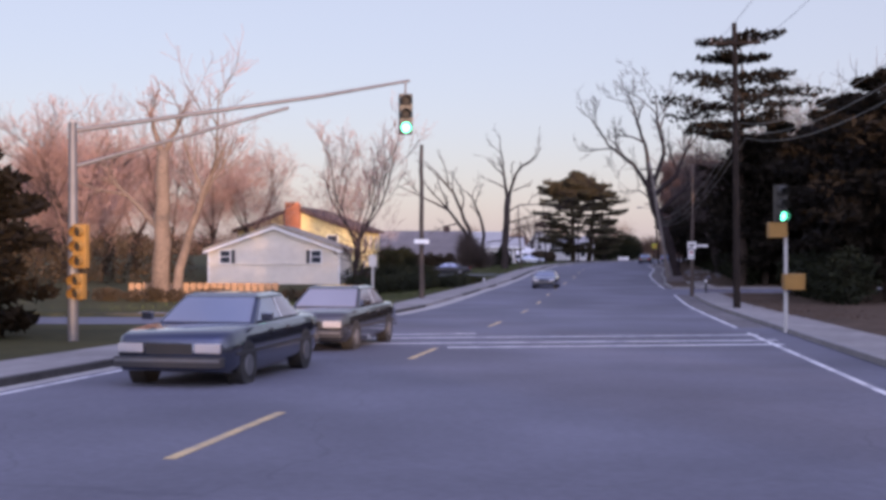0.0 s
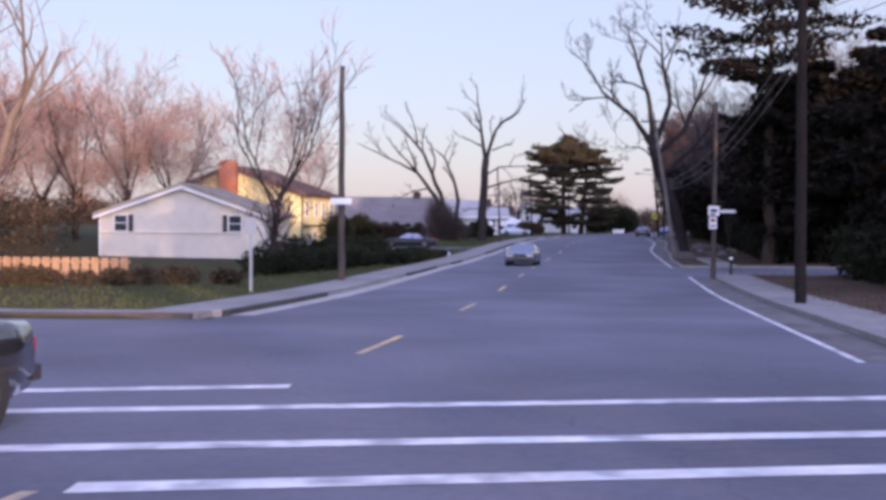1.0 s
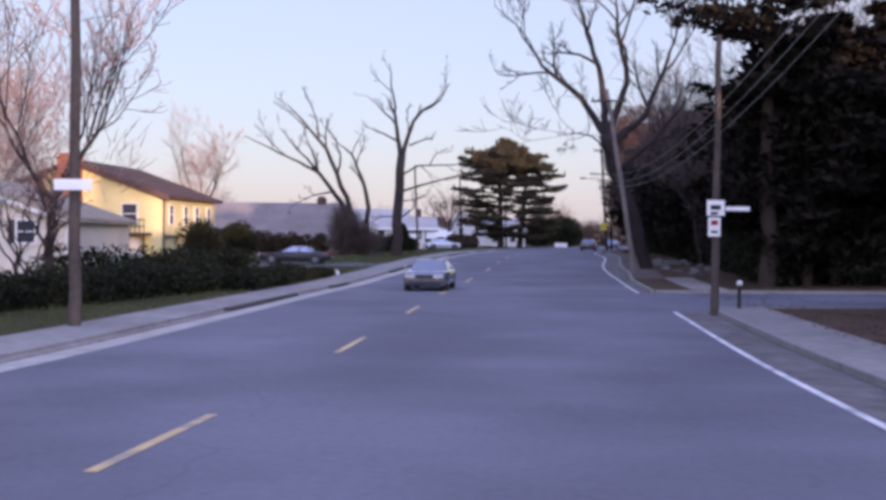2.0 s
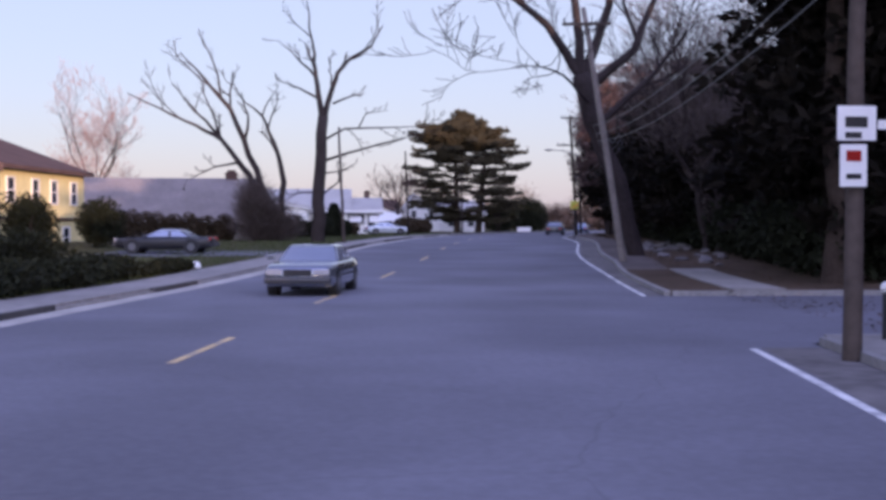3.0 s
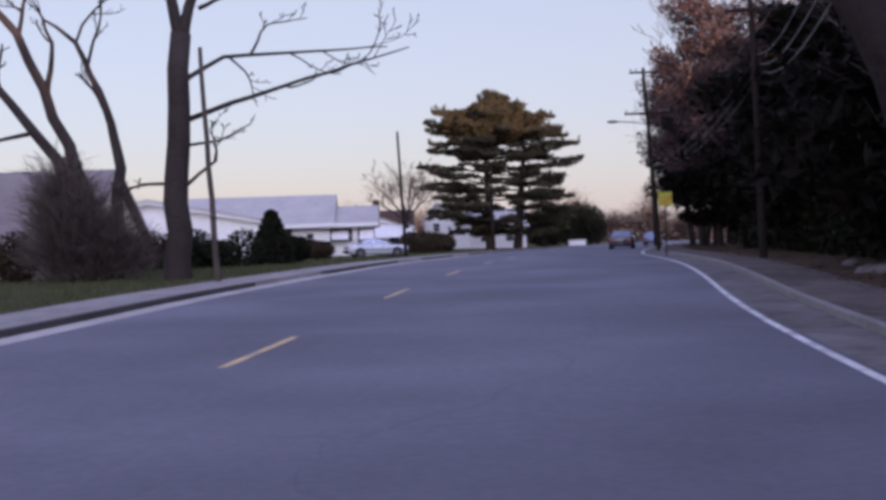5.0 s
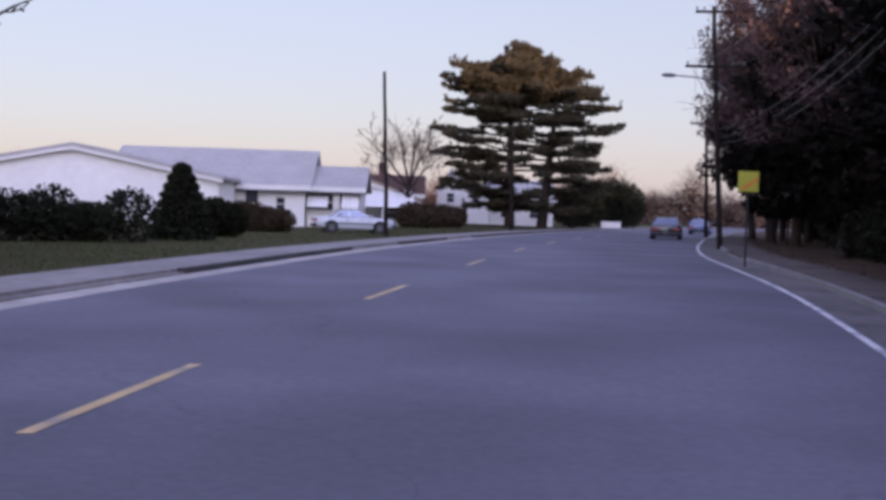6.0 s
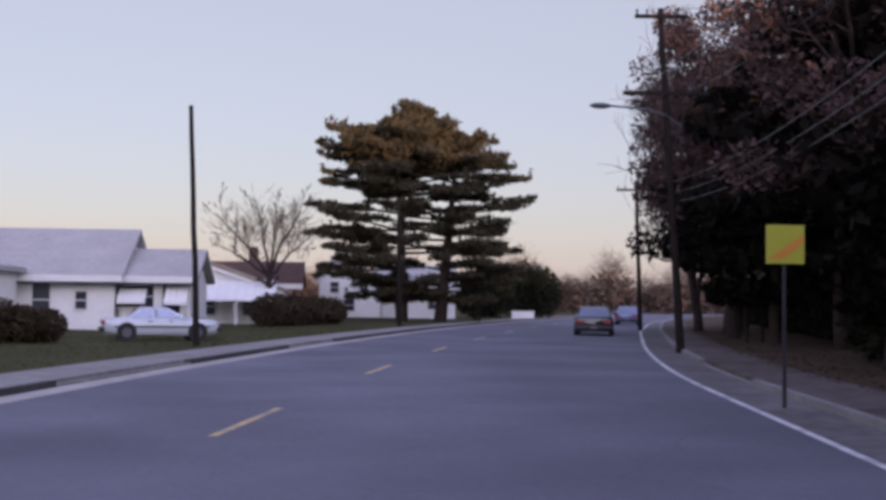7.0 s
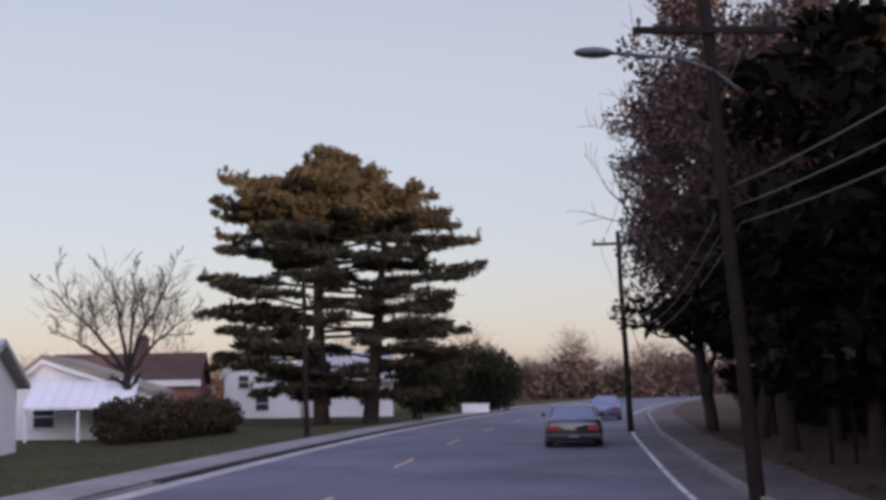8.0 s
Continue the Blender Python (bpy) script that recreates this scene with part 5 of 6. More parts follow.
bare_tree((6.95, 135.5, land(6.95, 135.5)), [([(0.1, 0, -0.2), (0.2, 0, 3.4), (0.45, 0, 8.1)], 0.46, 0.34), ([(0.4, 0, 7.9), (0.0, 0, 10.1), (-0.15, 0, 12.0), (-0.6, 0, 15.5)], 0.22, 0.03), ([(0.5, 0, 7.8), (1.0, 0, 10.0), (2.0, 0, 11.7), (3.5, 0, 12.6), (4.3, 0, 14.0)], 0.2, 0.03),
          ([(0.0, 0, 10.6), (-1.0, 0, 11.6), (-2.4, 0, 12.9)], 0.1, 0.02), ([(0.0, 0, 9.3), (-1.1, 0.2, 9.9), (-2.5, 0.2, 10.4)], 0.09, 0.02), ([(1.05, 0, 8.9), (2.3, 0, 9.4), (3.1, 0, 9.6)], 0.08, 0.02), ([(1.05, 0, 9.9), (0.9, 0.4, 11.0), (0.8, 0.4, 12.0)], 0.07, 0.02),
          ([(0.4, 0, 5.2), (2.7, -0.4, 5.9), (5.3, -0.8, 6.6), (7.9, -1, 7.3)], 0.1, 0.02), ([(0.45, 0, 6.5), (1.8, 0, 7.3), (4.6, 0, 7.4), (7.2, 0, 7.5)], 0.09, 0.02), ([(2.7, 0, 7.35), (3.2, 0, 8.3), (4.6, 0, 8.5)], 0.05, 0.015), ([(0.2, 0, 3.2), (-1.0, 0.2, 3.2), (-2.0, 0.2, 2.7)], 0.07, 0.02), ([(0.3, 0, 3.0), (1.5, 0, 3.9), (1.4, 0, 5.2)], 0.07, 0.02), ([(0.4, 0, 4.4), (1.6, 0.4, 4.6), (2.6, 0.4, 5.1)], 0.06, 0.015)],
          6, "tall bare tree with long low limbs reaching over the road", 3, 4, DARK_TWIG, spread=0.8, ratio=0.3)
fan = bare_tree((15.2, 205.0, land(15.2, 205)), [([(0, 0, -0.2), (0.1, 0, 2.0), (0.2, 0, 3.0)], 0.26, 0.18), ([(0.2, 0, 2.9), (-1.4, 0.3, 4.0), (-3.0, 0.4, 4.9)], 0.1, 0.02), ([(0.2, 0, 2.9), (-1.2, -0.5, 4.8), (-3.0, -0.8, 6.6)], 0.11, 0.02),
          ([(0.2, 0, 3.0), (-0.2, 0.5, 5.2), (-0.7, 0.8, 7.2)], 0.11, 0.02), ([(0.2, 0, 3.0), (1.0, -0.2, 5.2), (2.0, -0.4, 6.9)], 0.11, 0.02), ([(0.2, 0, 2.9), (1.4, 0.6, 4.4), (2.8, 1.0, 5.6)], 0.1, 0.02), ([(0.2, 0, 3.0), (0.5, -0.8, 5.2), (0.6, -1.2, 7.0)], 0.1, 0.02)],
          71, "spreading bare tree above the bungalow roofs", 3, 6, TWIG, spread=0.7, ratio=0.32)
add_haze(fan, random.Random(72), 8.0, 900, TWIG, 0.3, 0.5, 0.85)
conifer((-11.6, 29.3, land(-11.6, 29.3)), 4.5, 81, "dark evergreen at the street corner", 2.2, 0.05, SHADED_PINE, 330, 0.1)
conifer((-14.6, 32.5, land(-14.6, 32.5)), 5.0, 82, "dark evergreen at the street corner", 2.5, 0.05, SHADED_PINE, 330, 0.1)

# ---- the big pine by the road ----
def big_pine():
    rng = random.Random(9)
    tree = thing("pine_tree", (25.7, 223.0, land(25.7, 223)), 0, "broad old pine with flat needle plates, evening sun on its crown", "tree")
    lines, pieces = [], []
    for s, lean, top in ((-1.3, -0.3, 14.6), (1.6, 1.2, 13.4)):
        lines.append([(Vector((s + lean * u, 0, -0.3 + top * u)), 0.5 * (1 - 0.85 * u) + 0.03) for u in [i / 9 for i in range(10)]])
    heights = (1.0, 2.2, 4.7, 6.2, 8.9, 11.4, 13.0, 14.0, 15.0, 15.9)
    to_left, to_right = (4.5, 6.8, 9.9, 9.6, 9.2, 9.3, 8.6, 6.8, 3.5, 1.0), (4.5, 6.6, 8.0, 8.6, 9.3, 8.3, 6.6, 4.9, 3.1, 0.9)

    def reach(z, a):
        """How far the crown spreads at a height, to either side and in depth."""
        l, r = float(np.interp(z, heights, to_left)), float(np.interp(z, heights, to_right))
        c = math.cos(a)
        return (r if c > 0 else l) * abs(c) + 0.42 * (l + r) * (1 - abs(c))

    def bough(z, a, r, rise, bare, shoots, thick=1.0):
        """A crooked limb whose outer part carries ragged pads of needles, with upright shoots at its end."""
        s = rng.choice((-1.4, 1.7 + 0.06 * z)) if z < 12 else rng.uniform(-1.6, 1.6)
        foot = Vector((s * min(1.0, r / 3), 0, max(1.5, z - 0.25 * r * rng.uniform(0.1, 0.6))))
        tip = Vector((0.2 - 0.45 * max(0.0, z - 13.0) + r * math.cos(a), r * math.sin(a) * 0.85, z + rise))
        bow = Vector((rng.gauss(0, 0.25), rng.gauss(0, 0.4), rng.uniform(-0.25, 0.3)))

        def along(u):
            return foot.lerp(tip, u) + bow * (4 * u * (1 - u))
        lines.append([(along(u), 0.1 * (1 - u) + 0.015) for u in (0.0, 0.25, 0.5, 0.75, 1.0)])
        u = bare
        while u < 1.0:
            w = (0.3 + 0.75 * math.sin(math.pi * min(1.0, 0.25 + 0.75 * (u - bare) / (1.001 - bare)))) * rng.uniform(0.6, 1.25)
            c = along(u) + Vector((rng.gauss(0, 0.15), rng.gauss(0, 0.45), 0.08 + rng.gauss(0, 0.1)))
            pieces.append(clump(rng, c, w * 1.15, w, (0.1 + 0.17 * w) * thick, int((40 + 95 * w) * thick), 0.08, 2.8))
            u += rng.uniform(0.45, 0.95) / r
        for q in range(shoots):
            c = along(rng.uniform(0.75, 1.02)) + Vector((rng.gauss(0, 0.2), rng.gauss(0, 0.3), rng.uniform(0.1, 0.45)))
            pieces.append(clump(rng, c, 0.14, 0.14, rng.uniform(0.3, 0.55), 20, 0.065, 3.4))

    # uneven whorls with open gaps, closer together towards the broken dome
    for z0, count in ((2.1, 9), (3.3, 9), (4.6, 12), (5.9, 12), (7.2, 13), (8.6, 14), (10.0, 14), (11.4, 16)):
        turn = rng.uniform(0, 6.28)
        for k in range(count):
            a = turn + 2 * math.pi * (k + rng.uniform(-0.35, 0.35)) / count
            sunk = rng.uniform(-1.0, 0.15) if math.cos(a) > 0.2 else rng.uniform(-0.35, 0.35)
            inner = abs(math.cos(a)) < 0.55
            if inner and rng.random() < 0.35:
                continue
            bough(z0 + rng.gauss(0, 0.28), a, reach(z0, a) * rng.uniform(0.62, 1.08), sunk, rng.uniform(0.6, 0.8) if inner else rng.uniform(0.3, 0.6), 1, rng.uniform(0.8, 1.35))
    for z0, count in ((12.3, 13), (13.0, 14), (13.7, 14), (14.4, 13), (15.0, 11), (15.6, 8), (16.0, 5)):
        for k in range(count):
            a = 2 * math.pi * (k + rng.uniform(-0.5, 0.5)) / count + z0 * 1.7
            bough(z0 + rng.gauss(0, 0.25), a, reach(z0, a) * rng.uniform(0.4, 1.06), rng.uniform(-0.1, 0.6), 0.1, 5, 1.5)
    v, f = tubes(lines, 10)
    raw("trunk", v, f, PINE_BARK, tree, True)
    v, f = gather(pieces)
    raw("crown", v, f, PINE, tree)


big_pine()
random_tree((30.5, 226, land(30.5, 226)), 7.5, 90, "bare tree under the big pine", TWIG, 3, 3, 4, 0.014)
shrub((38.5, 250, -0.5), 3.6, 3.2, 3.1, 91, "dark rounded evergreen at the bend", SHRUB, 11000, 0.11, "evergreen_tree")
shrub((33.8, 246, -0.5), 3.2, 3.0, 2.7, 92, "dark rounded evergreen at the bend", SHRUB, 9000, 0.11, "evergreen_tree")

# ---- trees of the right bank ----
bare_tree((22.1, 112.3, land(22.1, 112.3)), [([(0.1, 0, -0.2), (-0.9, 0, 3.5), (-2.0, 0, 6.2), (-2.6, 0, 8.3)], 0.4, 0.43), ([(-2.5, 0, 8.1), (-4.1, 0, 10.5), (-6.5, 0, 12.4), (-8.1, 0, 14.8)], 0.25, 0.03), ([(-2.5, 0, 8.1), (-2.9, 0, 11.5), (-3.9, 0, 15), (-4.5, 0, 17)], 0.26, 0.03),
          ([(-2.4, 0, 8.1), (-1.3, 0, 11.5), (-1.9, 0, 15), (-2.1, 0, 17.6)], 0.26, 0.03), ([(-2.3, 0, 7.6), (-0.1, 0, 9.5), (1.3, 0, 13), (1.9, 0, 15)], 0.26, 0.03), ([(-2.1, 0, 6.9), (-3.9, -3, 7.9), (-5.6, -7, 7.7), (-7.2, -11, 7.2)], 0.075, 0.012), ([(-1.8, 0, 6.0), (1.0, 0.6, 8.5), (3.1, 0.8, 11)], 0.2, 0.03)],
          7, "big grey-barked bare tree leaning towards the road", 3, 6, DARK_TWIG, GREY_BARK, spread=0.75, ratio=0.38)
conifer((23.2, 92.6, land(23.2, 92.6)), 19.0, 101, "tall layered white pine above the dark woods", 6.2, 0.46, SHADED_PINE, 150, 0.14, 9, "pine_tree", 0.68, 0.14)
woods = []
for k in range(27):
    y = 60 + 5.6 * k
    near = 9.0 if y < 118 else 5.2 if y < 170 else 4.2
    woods.append((right_kerb(y) + near + (0.0, 4.5, 1.5)[k % 3], y, (10.6 if y < 101 else 4.6 if y < 122 else 6.6 if y < 128 else 9.0 if y < 138 else 10.0) + (0.0, 2.2, 1.0)[k % 3] * (0.4 if 101 < y < 128 else 1.0)))
woods = [(x, y - 6.5 if 75 < y < 82 else y + 8.0 if 82 <= y < 90 else y, h) for x, y, h in woods]
# Woods darkened by needle colour, standing in for their shade.
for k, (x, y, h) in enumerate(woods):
    conifer((x, y, land(x, y)), h * 1.08, 200 + k, "dark dense evergreen in the roadside woods", 4.4, 0.12 if y < 165 else 0.17, SHADED_PINE, 225, 0.155, None, "evergreen_tree", 0.45, 0.45)
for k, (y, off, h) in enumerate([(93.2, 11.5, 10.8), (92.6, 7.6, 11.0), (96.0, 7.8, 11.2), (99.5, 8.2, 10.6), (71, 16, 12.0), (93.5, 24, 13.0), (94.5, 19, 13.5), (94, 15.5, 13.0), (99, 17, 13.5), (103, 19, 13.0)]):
    conifer((right_kerb(y) + off, y, land(right_kerb(y) + off, y)), h, 250 + k, "tall dark evergreen deeper in the woods", 4.2, 0.14, SHADED_PINE, 240, 0.16, None, "evergreen_tree", 0.68, 0.5)
for k, (x, y, h) in enumerate([(33.0, 101, 13), (32.5, 106, 13.5), (33.0, 110, 14), (35.5, 113, 14), (33.5, 117, 14), (36.5, 121, 14.5), (30, 70, 12), (27.0, 116.5, 12.5), (28.2, 122.5, 13), (30.5, 127, 13)]):
    random_tree((x, y, land(x, y)), h, 350 + k, "bare tree rising above the dark undergrowth", BRUSH, 2, 3, 5, 0.014, 0.8, 3000)
for k, (x, y, h) in enumerate([(33.0, 160, 14.5), (37.2, 184, 14.5), (39.5, 192, 13.5), (38.8, 171, 14.5), (40.2, 199.0, 14.0)]):
    t = random_tree((x, y, land(x, y)), h, 300 + k, "oak holding rust-brown leaves at the wood's edge", TWIG, 1, 3, 4, 0.016)
    rng = random.Random(400 + k)
    pieces = []
    for q in range(150 if k == 1 else 110):
        a, r, z = rng.uniform(0, 6.28), (4.1 if k == 1 else 3.6) * math.sqrt(rng.random()), rng.uniform(0.35, 1.0)
        pieces.append(clump(rng, (math.cos(a) * r, math.sin(a) * r, h * z), 0.95, 0.95, 0.75, 230, 0.075, 1.3))
    v, f = gather(pieces)
    raw("leaves", v, f, RUST_LEAVES, t)

# ---- hedges and shrubs ----
hedge([(right_kerb(y) + 6.5, y) for y in range(56, 75, 6)] + [(28.0, 74.0), (36.0, 74.0), (46.0, 74.0)], 1.2, 2.6, 501, "dark unkempt undergrowth turning into the lane", SHRUB, 560, 0.1, "undergrowth")
hedge([(52.0, 92.0), (42.0, 91.5), (32.0, 91.2), (26.5, 91.6)], 1.2, 2.8, 509, "dark unkempt undergrowth beside the lane", SHRUB, 560, 0.1, "undergrowth")
hedge([(right_kerb(y) + (6.5 if y < 118 else 5.2 if y < 165 else 7.5), y) for y in range(92, 235, 6)], 1.2, 2.6, 500, "dark unkempt undergrowth along the woods", SHRUB, 560, 0.1, "undergrowth")
hedge([(right_kerb(y) + 11.5, y) for y in range(150, 256, 8)], 1.8, 4.6, 516, "tall dark undergrowth deeper in the woods", SHRUB, 700, 0.16, "undergrowth")
hedge([(-18.0, 58.8), (-12.2, 59.8), (-8.8, 61.3), (-4.4, 63.0)], 0.5, 0.68, 499, "low dark hedge behind the corner lawn", BROWN_SHRUB, 900, 0.05)
hedge([(-5.2, 70.0), (-2.4, 79.0), (-0.6, 86.0)], 0.8, 1.2, 498, "dark rough hedge along the lawn", SHRUB, 900, 0.06)
hedge([(-44.0, 88.0), (-19.5, 90.0)], 1.5, 3.3, 497, "brown thicket beside the white house", BROWN_SHRUB, 500, 0.1, "thicket")
hedge([(-6.5, 84.0), (-2.0, 92.0)], 0.9, 1.7, 502, "dark shrubs beside the white house", SHRUB, 1000, 0.06)
hedge([(0.2, 86.0), (1.5, 96.5)], 0.9, 0.8, 503, "low dark shrubs at the lawn edge", SHRUB, 1000, 0.06)
hedge([(1.9, 97.2), (2.9, 101.4)], 0.55, 0.5, 513, "low dark hedge tapering off along the sidewalk", SHRUB, 1400, 0.05)
hedge([(-3.8, 93.0), (-1.2, 99.5)], 1.0, 1.5, 518, "dark rough shrubs beside the lawn", SHRUB, 1600, 0.06)
hedge([(-9.0, 139.2), (1.5, 138.8)], 0.7, 1.75, 504, "brown hedge before the grey-roofed house", BROWN_SHRUB, 2600)
hedge([(3.0, 150.5), (7.0, 154.0)], 0.9, 1.6, 505, "dark hedge beside the road", SHRUB, 3000, 0.06)
hedge([(6.8, 162.3), (9.0, 163.6)], 0.8, 1.7, 506, "dark clipped hedge before the white cottage", SHRUB, 8000, 0.055)
hedge([(5.6, 172.0), (9.6, 174.2)], 0.8, 1.4, 507, "brown hedge before the cottage windows", BROWN_SHRUB, 4500, 0.055)
hedge([(15.4, 200.0), (19.6, 213.0)], 0.9, 1.75, 508, "brown thicket by the bungalow", BROWN_SHRUB, 1600, 0.07)
shrub((-4.0, 122.0, land(-4.0, 122)), 1.35, 1.3, 1.4, 510, "rounded dark evergreen shrub before the yellow house", SHRUB, 8000, 0.055, "shrub")
shrub((-5.2, 111.6, land(-5.2, 111.6)), 1.5, 1.4, 1.5, 511, "tall rounded dark evergreen shrub before the yellow house", SHRUB, 9000, 0.055, "shrub")
shrub((-2.6, 100.0, land(-2.6, 100)), 1.3, 1.2, 0.6, 512, "low dark shrub on the lawn", SHRUB, 6000, 0.055)
def brush(at, clouds, seed, label, mat):
    """A tangle of fine leafless shoots."""
    rng = random.Random(seed)
    ob = thing("brush", at, 0, label, "shrub")
    v, f = gather([twig_cloud(rng, c, r, r * 0.8, h, n, 0.8, 0.014) for c, r, h, n in clouds])
    tagged(raw("foliage", v, f, mat, ob), kind="stuff")
    stems = [limb(rng, (rng.uniform(-0.8, 0.8), rng.uniform(-0.4, 0.4), -0.1), (rng.gauss(-0.3, 0.3), rng.gauss(0, 0.2), 1), 2.8, 0.035, 0.008) for _ in range(14)]
    v, f = tubes(stems)
    raw("stem", v, f, BARK, ob)


brush((3.5, 137.6, land(3.5, 137.6)), [((0.9, 0, 0.8), 1.1, 0.9, 2600), ((-0.1, 0, 1.5), 1.3, 1.5, 3600), ((-0.8, 0, 2.4), 0.8, 1.5, 2400), ((-0.7, 0, 0.8), 1.0, 0.9, 2000)], 515, "grey-brown brush round the foot of the many-stemmed tree", BRUSH)
shrub((7.9, 157.5, land(7.9, 157.5)), 1.25, 1.1, 1.35, 514, "dark evergreen shrub by the sidewalk", SHRUB, 14000, 0.055, "shrub", True)

def sign_board(at, turn):
    ob = thing("sign_board", at, turn, "white board on two posts under the roadside trees", "sign board")
    for x in (-0.3, 0.3):
        part("post", box(bmesh.new(), x - 0.04, -0.05, -0.2, x + 0.04, 0.05, 2.9), DARK_POLE, ob)
    part("board", box(bmesh.new(), -0.4, -0.09, 2.55, 0.4, -0.055, 3.0, 0.01), SIGN_WHITE, ob)


sign_board((36.2, 178.6, land(36.2, 178.6)), -10)

def low_wall(at, turn):
    ob = thing("low_wall", at, turn, "low white painted wall on the verge at the bend", "wall")
    part("wall", box(bmesh.new(), -1.05, -0.12, -0.2, 1.05, 0.12, 0.62, 0.015), WHITE_WALL, ob)
    part("coping", box(bmesh.new(), -1.1, -0.16, 0.622, 1.1, 0.16, 0.7, 0.015), TRIM, ob, "white coping")


low_wall((36.9, 243.5, land(36.9, 243.5)), -8)

def small_boat(at, turn):
    """A little open boat on a two-wheeled trailer, its bow raised."""
    ob = thing("boat", at, turn, "small white boat on a trailer beside the white house", "boat")
    bm = bmesh.new()
    rings = []
    for x, half, keel, rail in ((-1.3, 0.5, 0.5, 0.95), (-0.6, 0.58, 0.46, 0.98), (0.2, 0.56, 0.52, 1.08), (0.9, 0.36, 0.72, 1.24), (1.35, 0.05, 1.0, 1.4)):
        rings.append([bm.verts.new((x, y, z)) for y, z in ((-half, rail), (-half * 0.85, (keel + rail) / 2 - 0.06), (0, keel), (half * 0.85, (keel + rail) / 2 - 0.06), (half, rail), (half * 0.86, rail - 0.03), (0, keel + 0.12), (-half * 0.86, rail - 0.03))])
    for p, q in zip(rings[:-1], rings[1:]):
        for k in range(8):
            bm.faces.new((p[k], p[(k + 1) % 8], q[(k + 1) % 8], q[k]))
    bm.faces.new(rings[0])
    bm.faces.new(list(reversed(rings[-1])))
    bmesh.ops.recalc_face_normals(bm, faces=bm.faces)
    part("hull", bm, SIGN_WHITE, ob, "white painted hull")
    for x in (-0.7, 0.1):
        part("thwart", box(bmesh.new(), x - 0.12, -0.47, 0.88, x + 0.12, 0.47, 0.92), FENCE_WOOD, ob, "wooden thwart")
    bm = bmesh.new()
    for y in (-0.3, 0.3):
        rod(bm, (-1.0, y, 0.36), (1.0, y * 0.3, 0.5), 0.035)
        rod(bm, (-0.2, y, 0.37), (-0.2, y, 0.5), 0.03)
    rod(bm, (1.0, 0, 0.5), (1.9, 0, 0.35), 0.035)
    rod(bm, (1.85, 0, -0.02), (1.85, 0, 0.37), 0.03)
    trailer = part("trailer_frame", bm, GALVANISED, ob, "grey steel trailer frame")
    for y in (-0.62, 0.62):
        part("wheel", rod(bmesh.new(), (-0.3, y - 0.07, 0.24), (-0.3, y + 0.07, 0.24), 0.24, 0.24, 18), RUBBER, trailer, "black trailer wheel")
    part("axle", rod(bmesh.new(), (-0.3, -0.62, 0.26), (-0.3, 0.62, 0.26), 0.03), GALVANISED, trailer)


small_boat((-6.6, 95.0, land(-6.6, 95.0)), 12)

def field_stones():
    """Weathered stones lying loose on the verge under the leaning tree."""
    rng = random.Random(720)
    meshes = []
    for k in range(5):
        bm = bmesh.new()
        bmesh.ops.create_icosphere(bm, subdivisions=2, radius=1.0)
        for v in bm.verts:
            v.co *= 1.0 + 0.35 * noise.noise(v.co * 1.3 + Vector((7.0 * k, 0, 0)))
            v.co.z *= 0.55
        meshes.append(mesh_of(bm, "field_stone", FIELD_STONE))
    for k in range(30):
        y = rng.uniform(103, 131)
        x = right_kerb(y) + rng.uniform(2.6, 5.6)
        r = rng.uniform(0.14, 0.42)
        ob = new("field_stone", meshes[k % 5])
        ob.matrix_basis = pose(x, y, land(x, y) + r * 0.2, rng.uniform(-12, 12), rng.uniform(-12, 12), rng.uniform(0, 360)) @ Matrix.Diagonal((r * rng.uniform(0.9, 1.6), r, r, 1))
        tagged(ob, "pale weathered field stone lying in the leaf litter", "stone", "field stones")


field_stones()


def marker_stone(at):
    bm = bmesh.new()
    bmesh.ops.create_icosphere(bm, subdivisions=3, radius=1.0)
    for v in bm.verts:
        v.co *= 1.0 + 0.2 * noise.noise(v.co * 1.5)
        v.co = Vector((v.co.x * 0.26, v.co.y * 0.2, v.co.z * 0.17))
    ob = new("marker_stone", mesh_of(bm, "marker_stone", SIGN_WHITE))
    ob.matrix_basis = pose(*at, 0, 0, 20)
    tagged(ob, "white painted stone lying at the end of the low hedge", "stone")


def marker_post(at):
    post = thing("marker_post", at, 0, "short dark post with a white cap at the lane corner", "post")
    part("post", rod(bmesh.new(), (0, 0, -0.2), (0, 0, 0.72), 0.06, 0.055, 10), BLACK, post)
    bm = bmesh.new()
    bmesh.ops.create_uvsphere(bm, u_segments=12, v_segments=8, radius=0.09, matrix=Matrix.Translation((0, 0, 0.76)))
    part("cap", bm, SIGN_WHITE, post, "white rounded cap", True)


marker_post((16.6, 75.2, land(16.6, 75.2)))
marker_stone((3.35, 101.9, land(3.35, 101.9) + 0.13))

# ---- fence by the white house ----
def fence(x0, x1, y, high):
    ob = thing("wooden_fence", (x0, y, land(x0, y)), 0, "low tan wooden fence beside the corner lawn", "fence")
    n = int((x1 - x0) / 0.35)
    for k in range(n):
        a = (x1 - x0) * k / n
        part("board", box(bmesh.new(), a, -0.02, 0.05, a + 0.28, 0.02, high), FENCE_WOOD, ob)
    for z in (0.25, high - 0.2):
        part("rail", box(bmesh.new(), 0, 0.022, z, x1 - x0, 0.07, z + 0.08), FENCE_WOOD, ob)


fence(-16.5, -8.6, 62.6, 0.85)

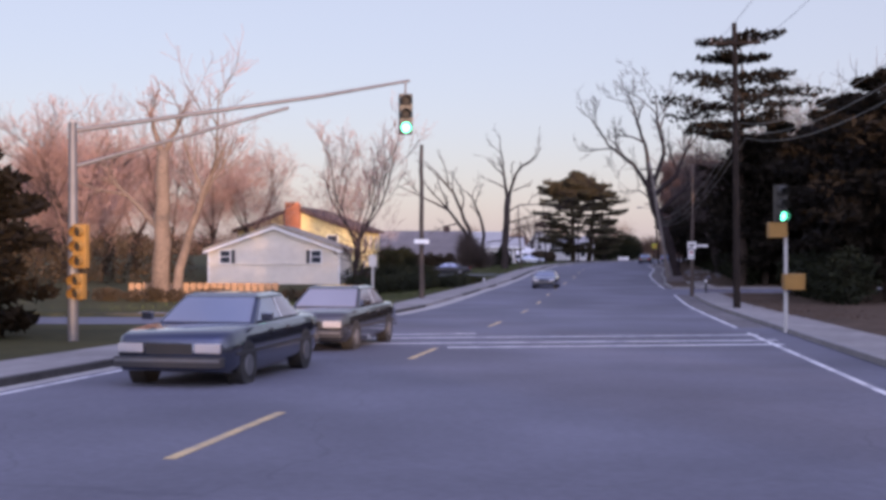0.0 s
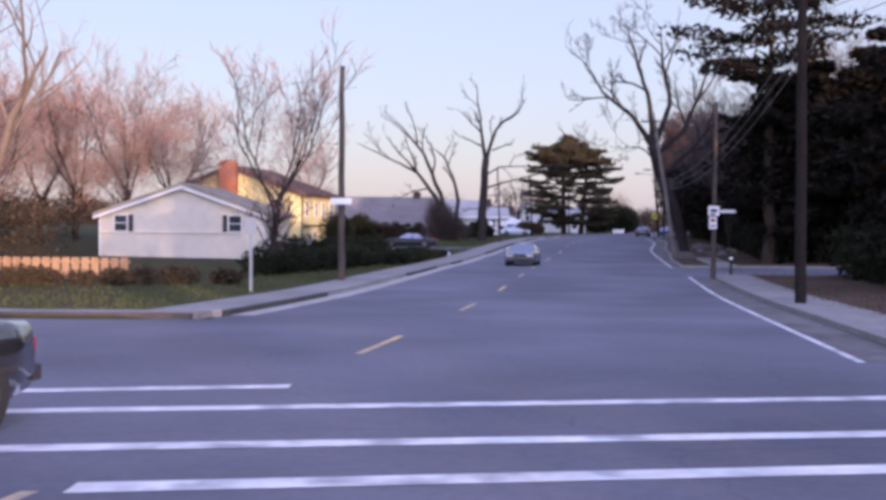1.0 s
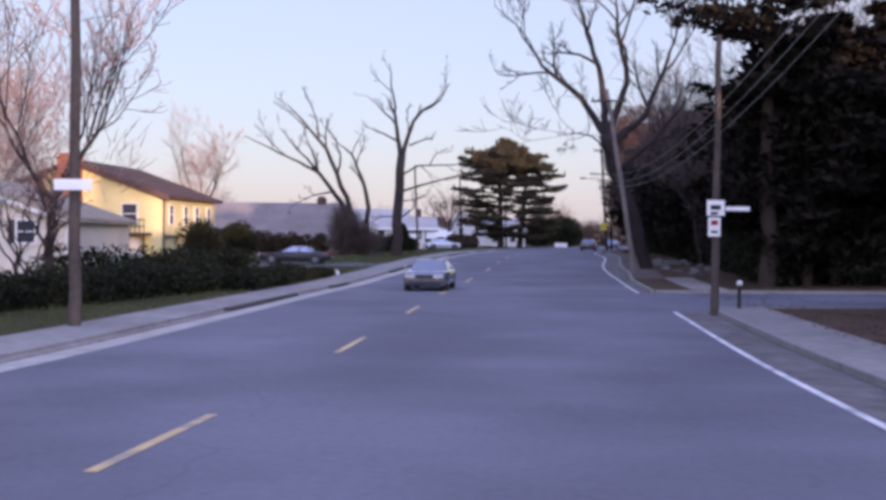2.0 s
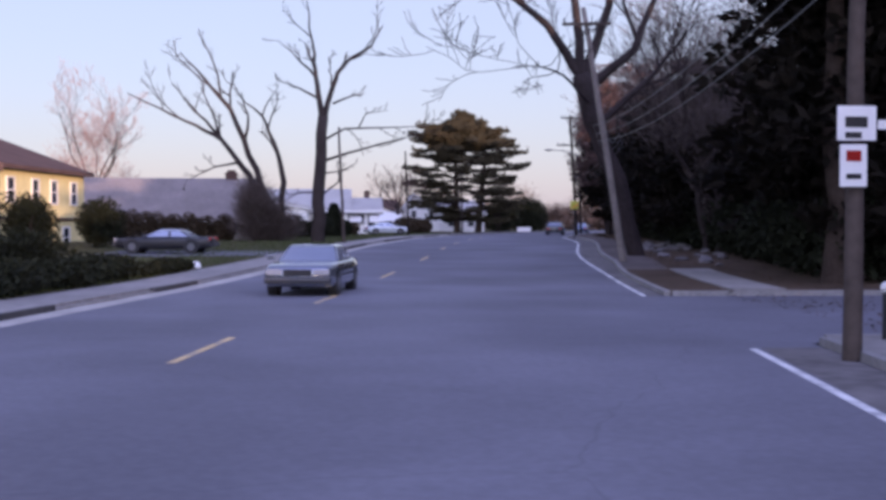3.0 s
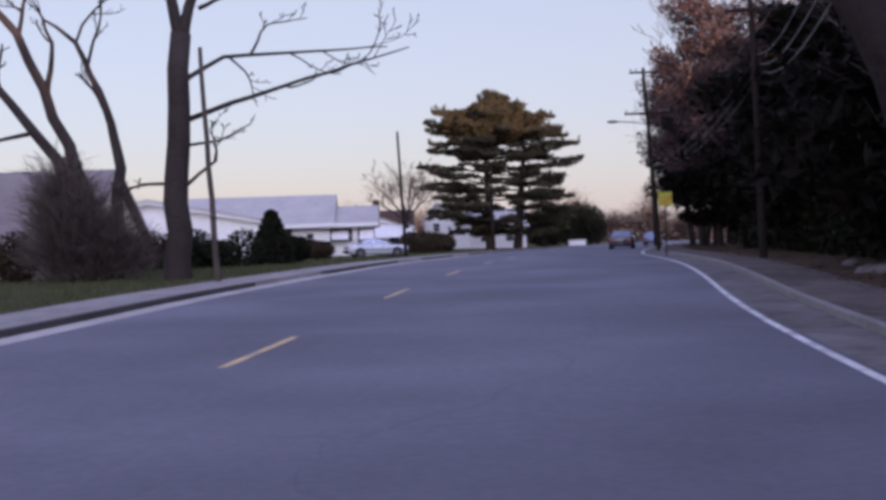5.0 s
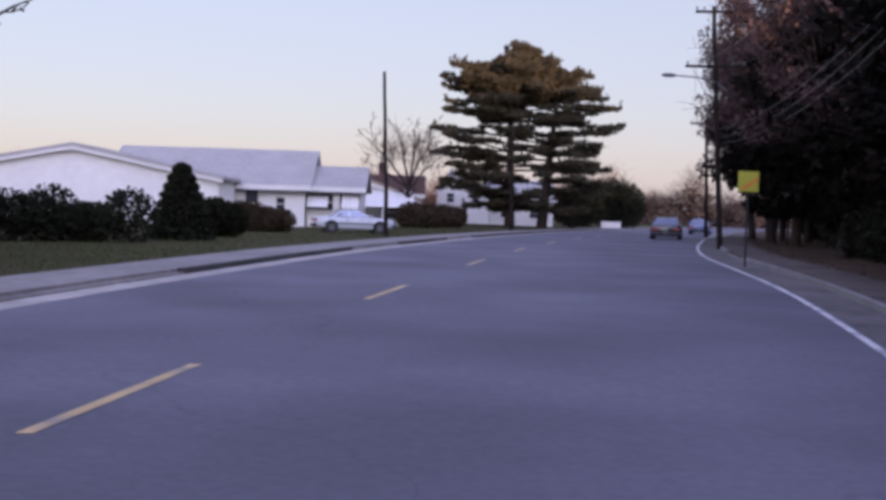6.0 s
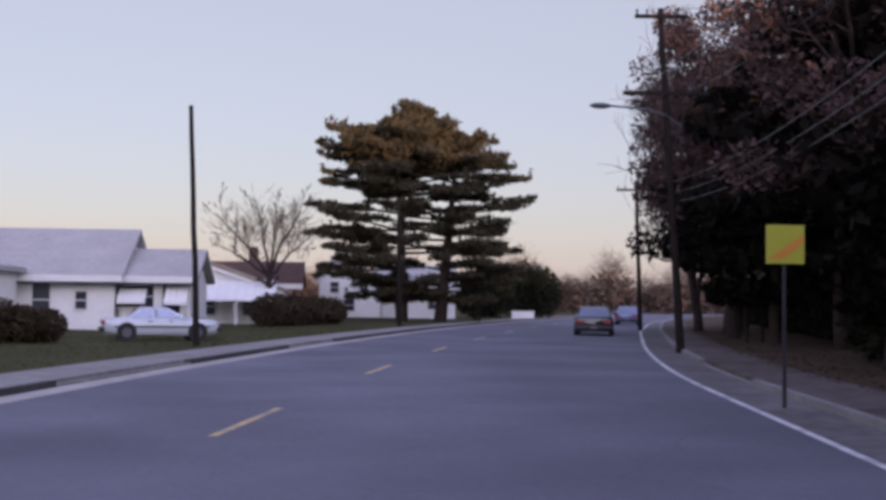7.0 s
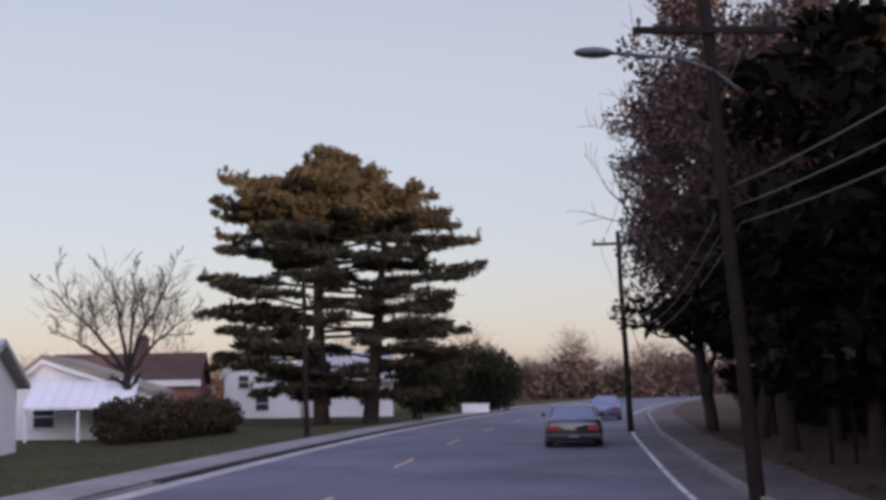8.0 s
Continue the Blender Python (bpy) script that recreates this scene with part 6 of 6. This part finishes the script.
# ---- fallen leaves and grass tufts ----
def scatter(name, n, place, size, mat, seed, label, upright):
    rng = random.Random(seed)
    verts, faces = [], []
    for _ in range(n):
        x, y = place(rng)
        c = Vector((x, y, land(x, y) + 0.03))
        a = rng.uniform(0, 6.28)
        s = size * rng.uniform(0.6, 1.5)
        d = Vector((math.cos(a), math.sin(a), rng.uniform(-0.2, 0.3))) * s
        e = (Vector((-math.sin(a) * 0.25, math.cos(a) * 0.25, 1.0)) if upright else Vector((-math.sin(a), math.cos(a), rng.uniform(-0.2, 0.4)))) * s * (1.3 if upright else 0.7)
        k = len(verts)
        verts += ([c - d * 0.3, c + d * 0.3, c + d * 0.1 + e] if upright else [c - d, c - e, c + d, c + e])
        faces.append(tuple(range(k, len(verts))))
    tagged(raw(name, verts, faces, mat), label, "", "", "stuff")


def right_verge(rng):
    y = rng.uniform(40, 200)
    return right_kerb(y) + 1.5 + abs(rng.gauss(0, 2.0)), y


def left_lawn(rng):
    y = rng.choice((rng.uniform(46.5, 200), rng.uniform(46.5, 150)))
    return left_kerb(y) - 2.0 - abs(rng.gauss(0, 5.0)), y


scatter("dead_leaves", 7000, right_verge, 0.042, DEAD_LEAVES, 700, "fallen brown leaves on the sidewalk and verge", False)
scatter("grass", 26000, left_lawn, 0.06, GRASS_BLADES, 701, "short winter grass on the lawns", True)

# ---- distance: woods that close the place, and unseen ones added to block the sun ----
def far_woods(name, points, high, mat, seed, label, n=600, size=0.24, deep=4.5):
    rng = random.Random(seed)
    pieces = []
    for x, y in points:
        g = lie(max(-120, min(360, y)))
        for _ in range(2):
            h, w = high * rng.uniform(0.65, 1.15), deep * rng.uniform(0.55, 1.15)
            px, py = x + rng.gauss(0, deep * 0.55), y + rng.gauss(0, deep * 0.55)
            pieces.append(clump(rng, (px, py, g + h * 0.5), w, w * rng.uniform(0.8, 1.2), h * 0.55, int(n * 0.55), size, 1.5))
    v, f = gather(pieces)
    ob = raw(name, v, f, mat)
    tagged(ob, label, "woods", "", "stuff")


def feathery_woods(name, points, high, mat, seed, label):
    """Bare far trees: a brushy foot and fine twigs that thin out upwards."""
    rng = random.Random(seed)
    pieces = []
    for x, y in points:
        h = high * rng.uniform(0.6, 1.2)
        g = lie(max(-120, min(360, y)))
        pieces.append(clump(rng, (x, y, g + h * 0.3), 4.5, 3.0, h * 0.42, 700, 0.28, 1.4))
        for _ in range(3):
            pieces.append(twig_cloud(rng, (x + rng.uniform(-3, 3), y, g + h * rng.uniform(0.45, 0.75)), 2.2, 2.0, h * 0.32, 380, 1.2, 0.028))
    v, f = gather(pieces)
    tagged(raw(name, v, f, mat), label, "woods", "", "stuff")


feathery_woods("far_woods", [(x, 300 + 0.25 * abs(x - 30) + 6 * (k % 2)) for k, x in enumerate(range(-140, 190, 4))], 7.5, FAR_LEAVES, 600, "distant brown woods beyond the bend")
far_woods("far_woods", [(-75 - 8 * (k % 2), y) for k, y in enumerate(range(-110, 310, 6))], 8.0, BROWN_SHRUB, 601, "brown bare woods behind the left gardens")
# Unseen row, added to close the place behind and cut the lowest sun.
far_woods("far_woods", [(x, -95 - 6 * (k % 2)) for k, x in enumerate(range(-75, 80, 6))], 9.0, BROWN_SHRUB, 602, "unseen bare woods added behind to close the street and screen the sun")
far_woods("far_woods", [(58 + 6 * (k % 2) + max(0, y - 150) * 0.25, y) for k, y in enumerate(range(-90, 300, 6))], 13.0, SHADED_PINE, 603, "dark evergreen woods behind the roadside trees", 600, 0.34)
# Three rows added out of view; they keep the low sun off the ground.
far_woods("shade_woods", [(-17 - 2.2 * k, 3 + 1.3 * k) for k in range(7)], 10.0, BROWN_SHRUB, 604, "unseen woods added at the near street corner to block the low sun", 1500, 0.2, 2.6)
far_woods("shade_woods", [(x, 4 + 4 * (k % 2)) for k, x in enumerate(range(15, 32, 3))], 15.0, SHADED_PINE, 606, "tall dark evergreens added out of view to shade the road and white house", 1800, 0.2, 2.4)
far_woods("shade_woods", [(x, -40 + 3 * (k % 2)) for k, x in enumerate(range(4, 20, 3))], 5.5, BROWN_SHRUB, 607, "unseen low woods added behind the near corner to shade the road", 1500, 0.2, 2.4)
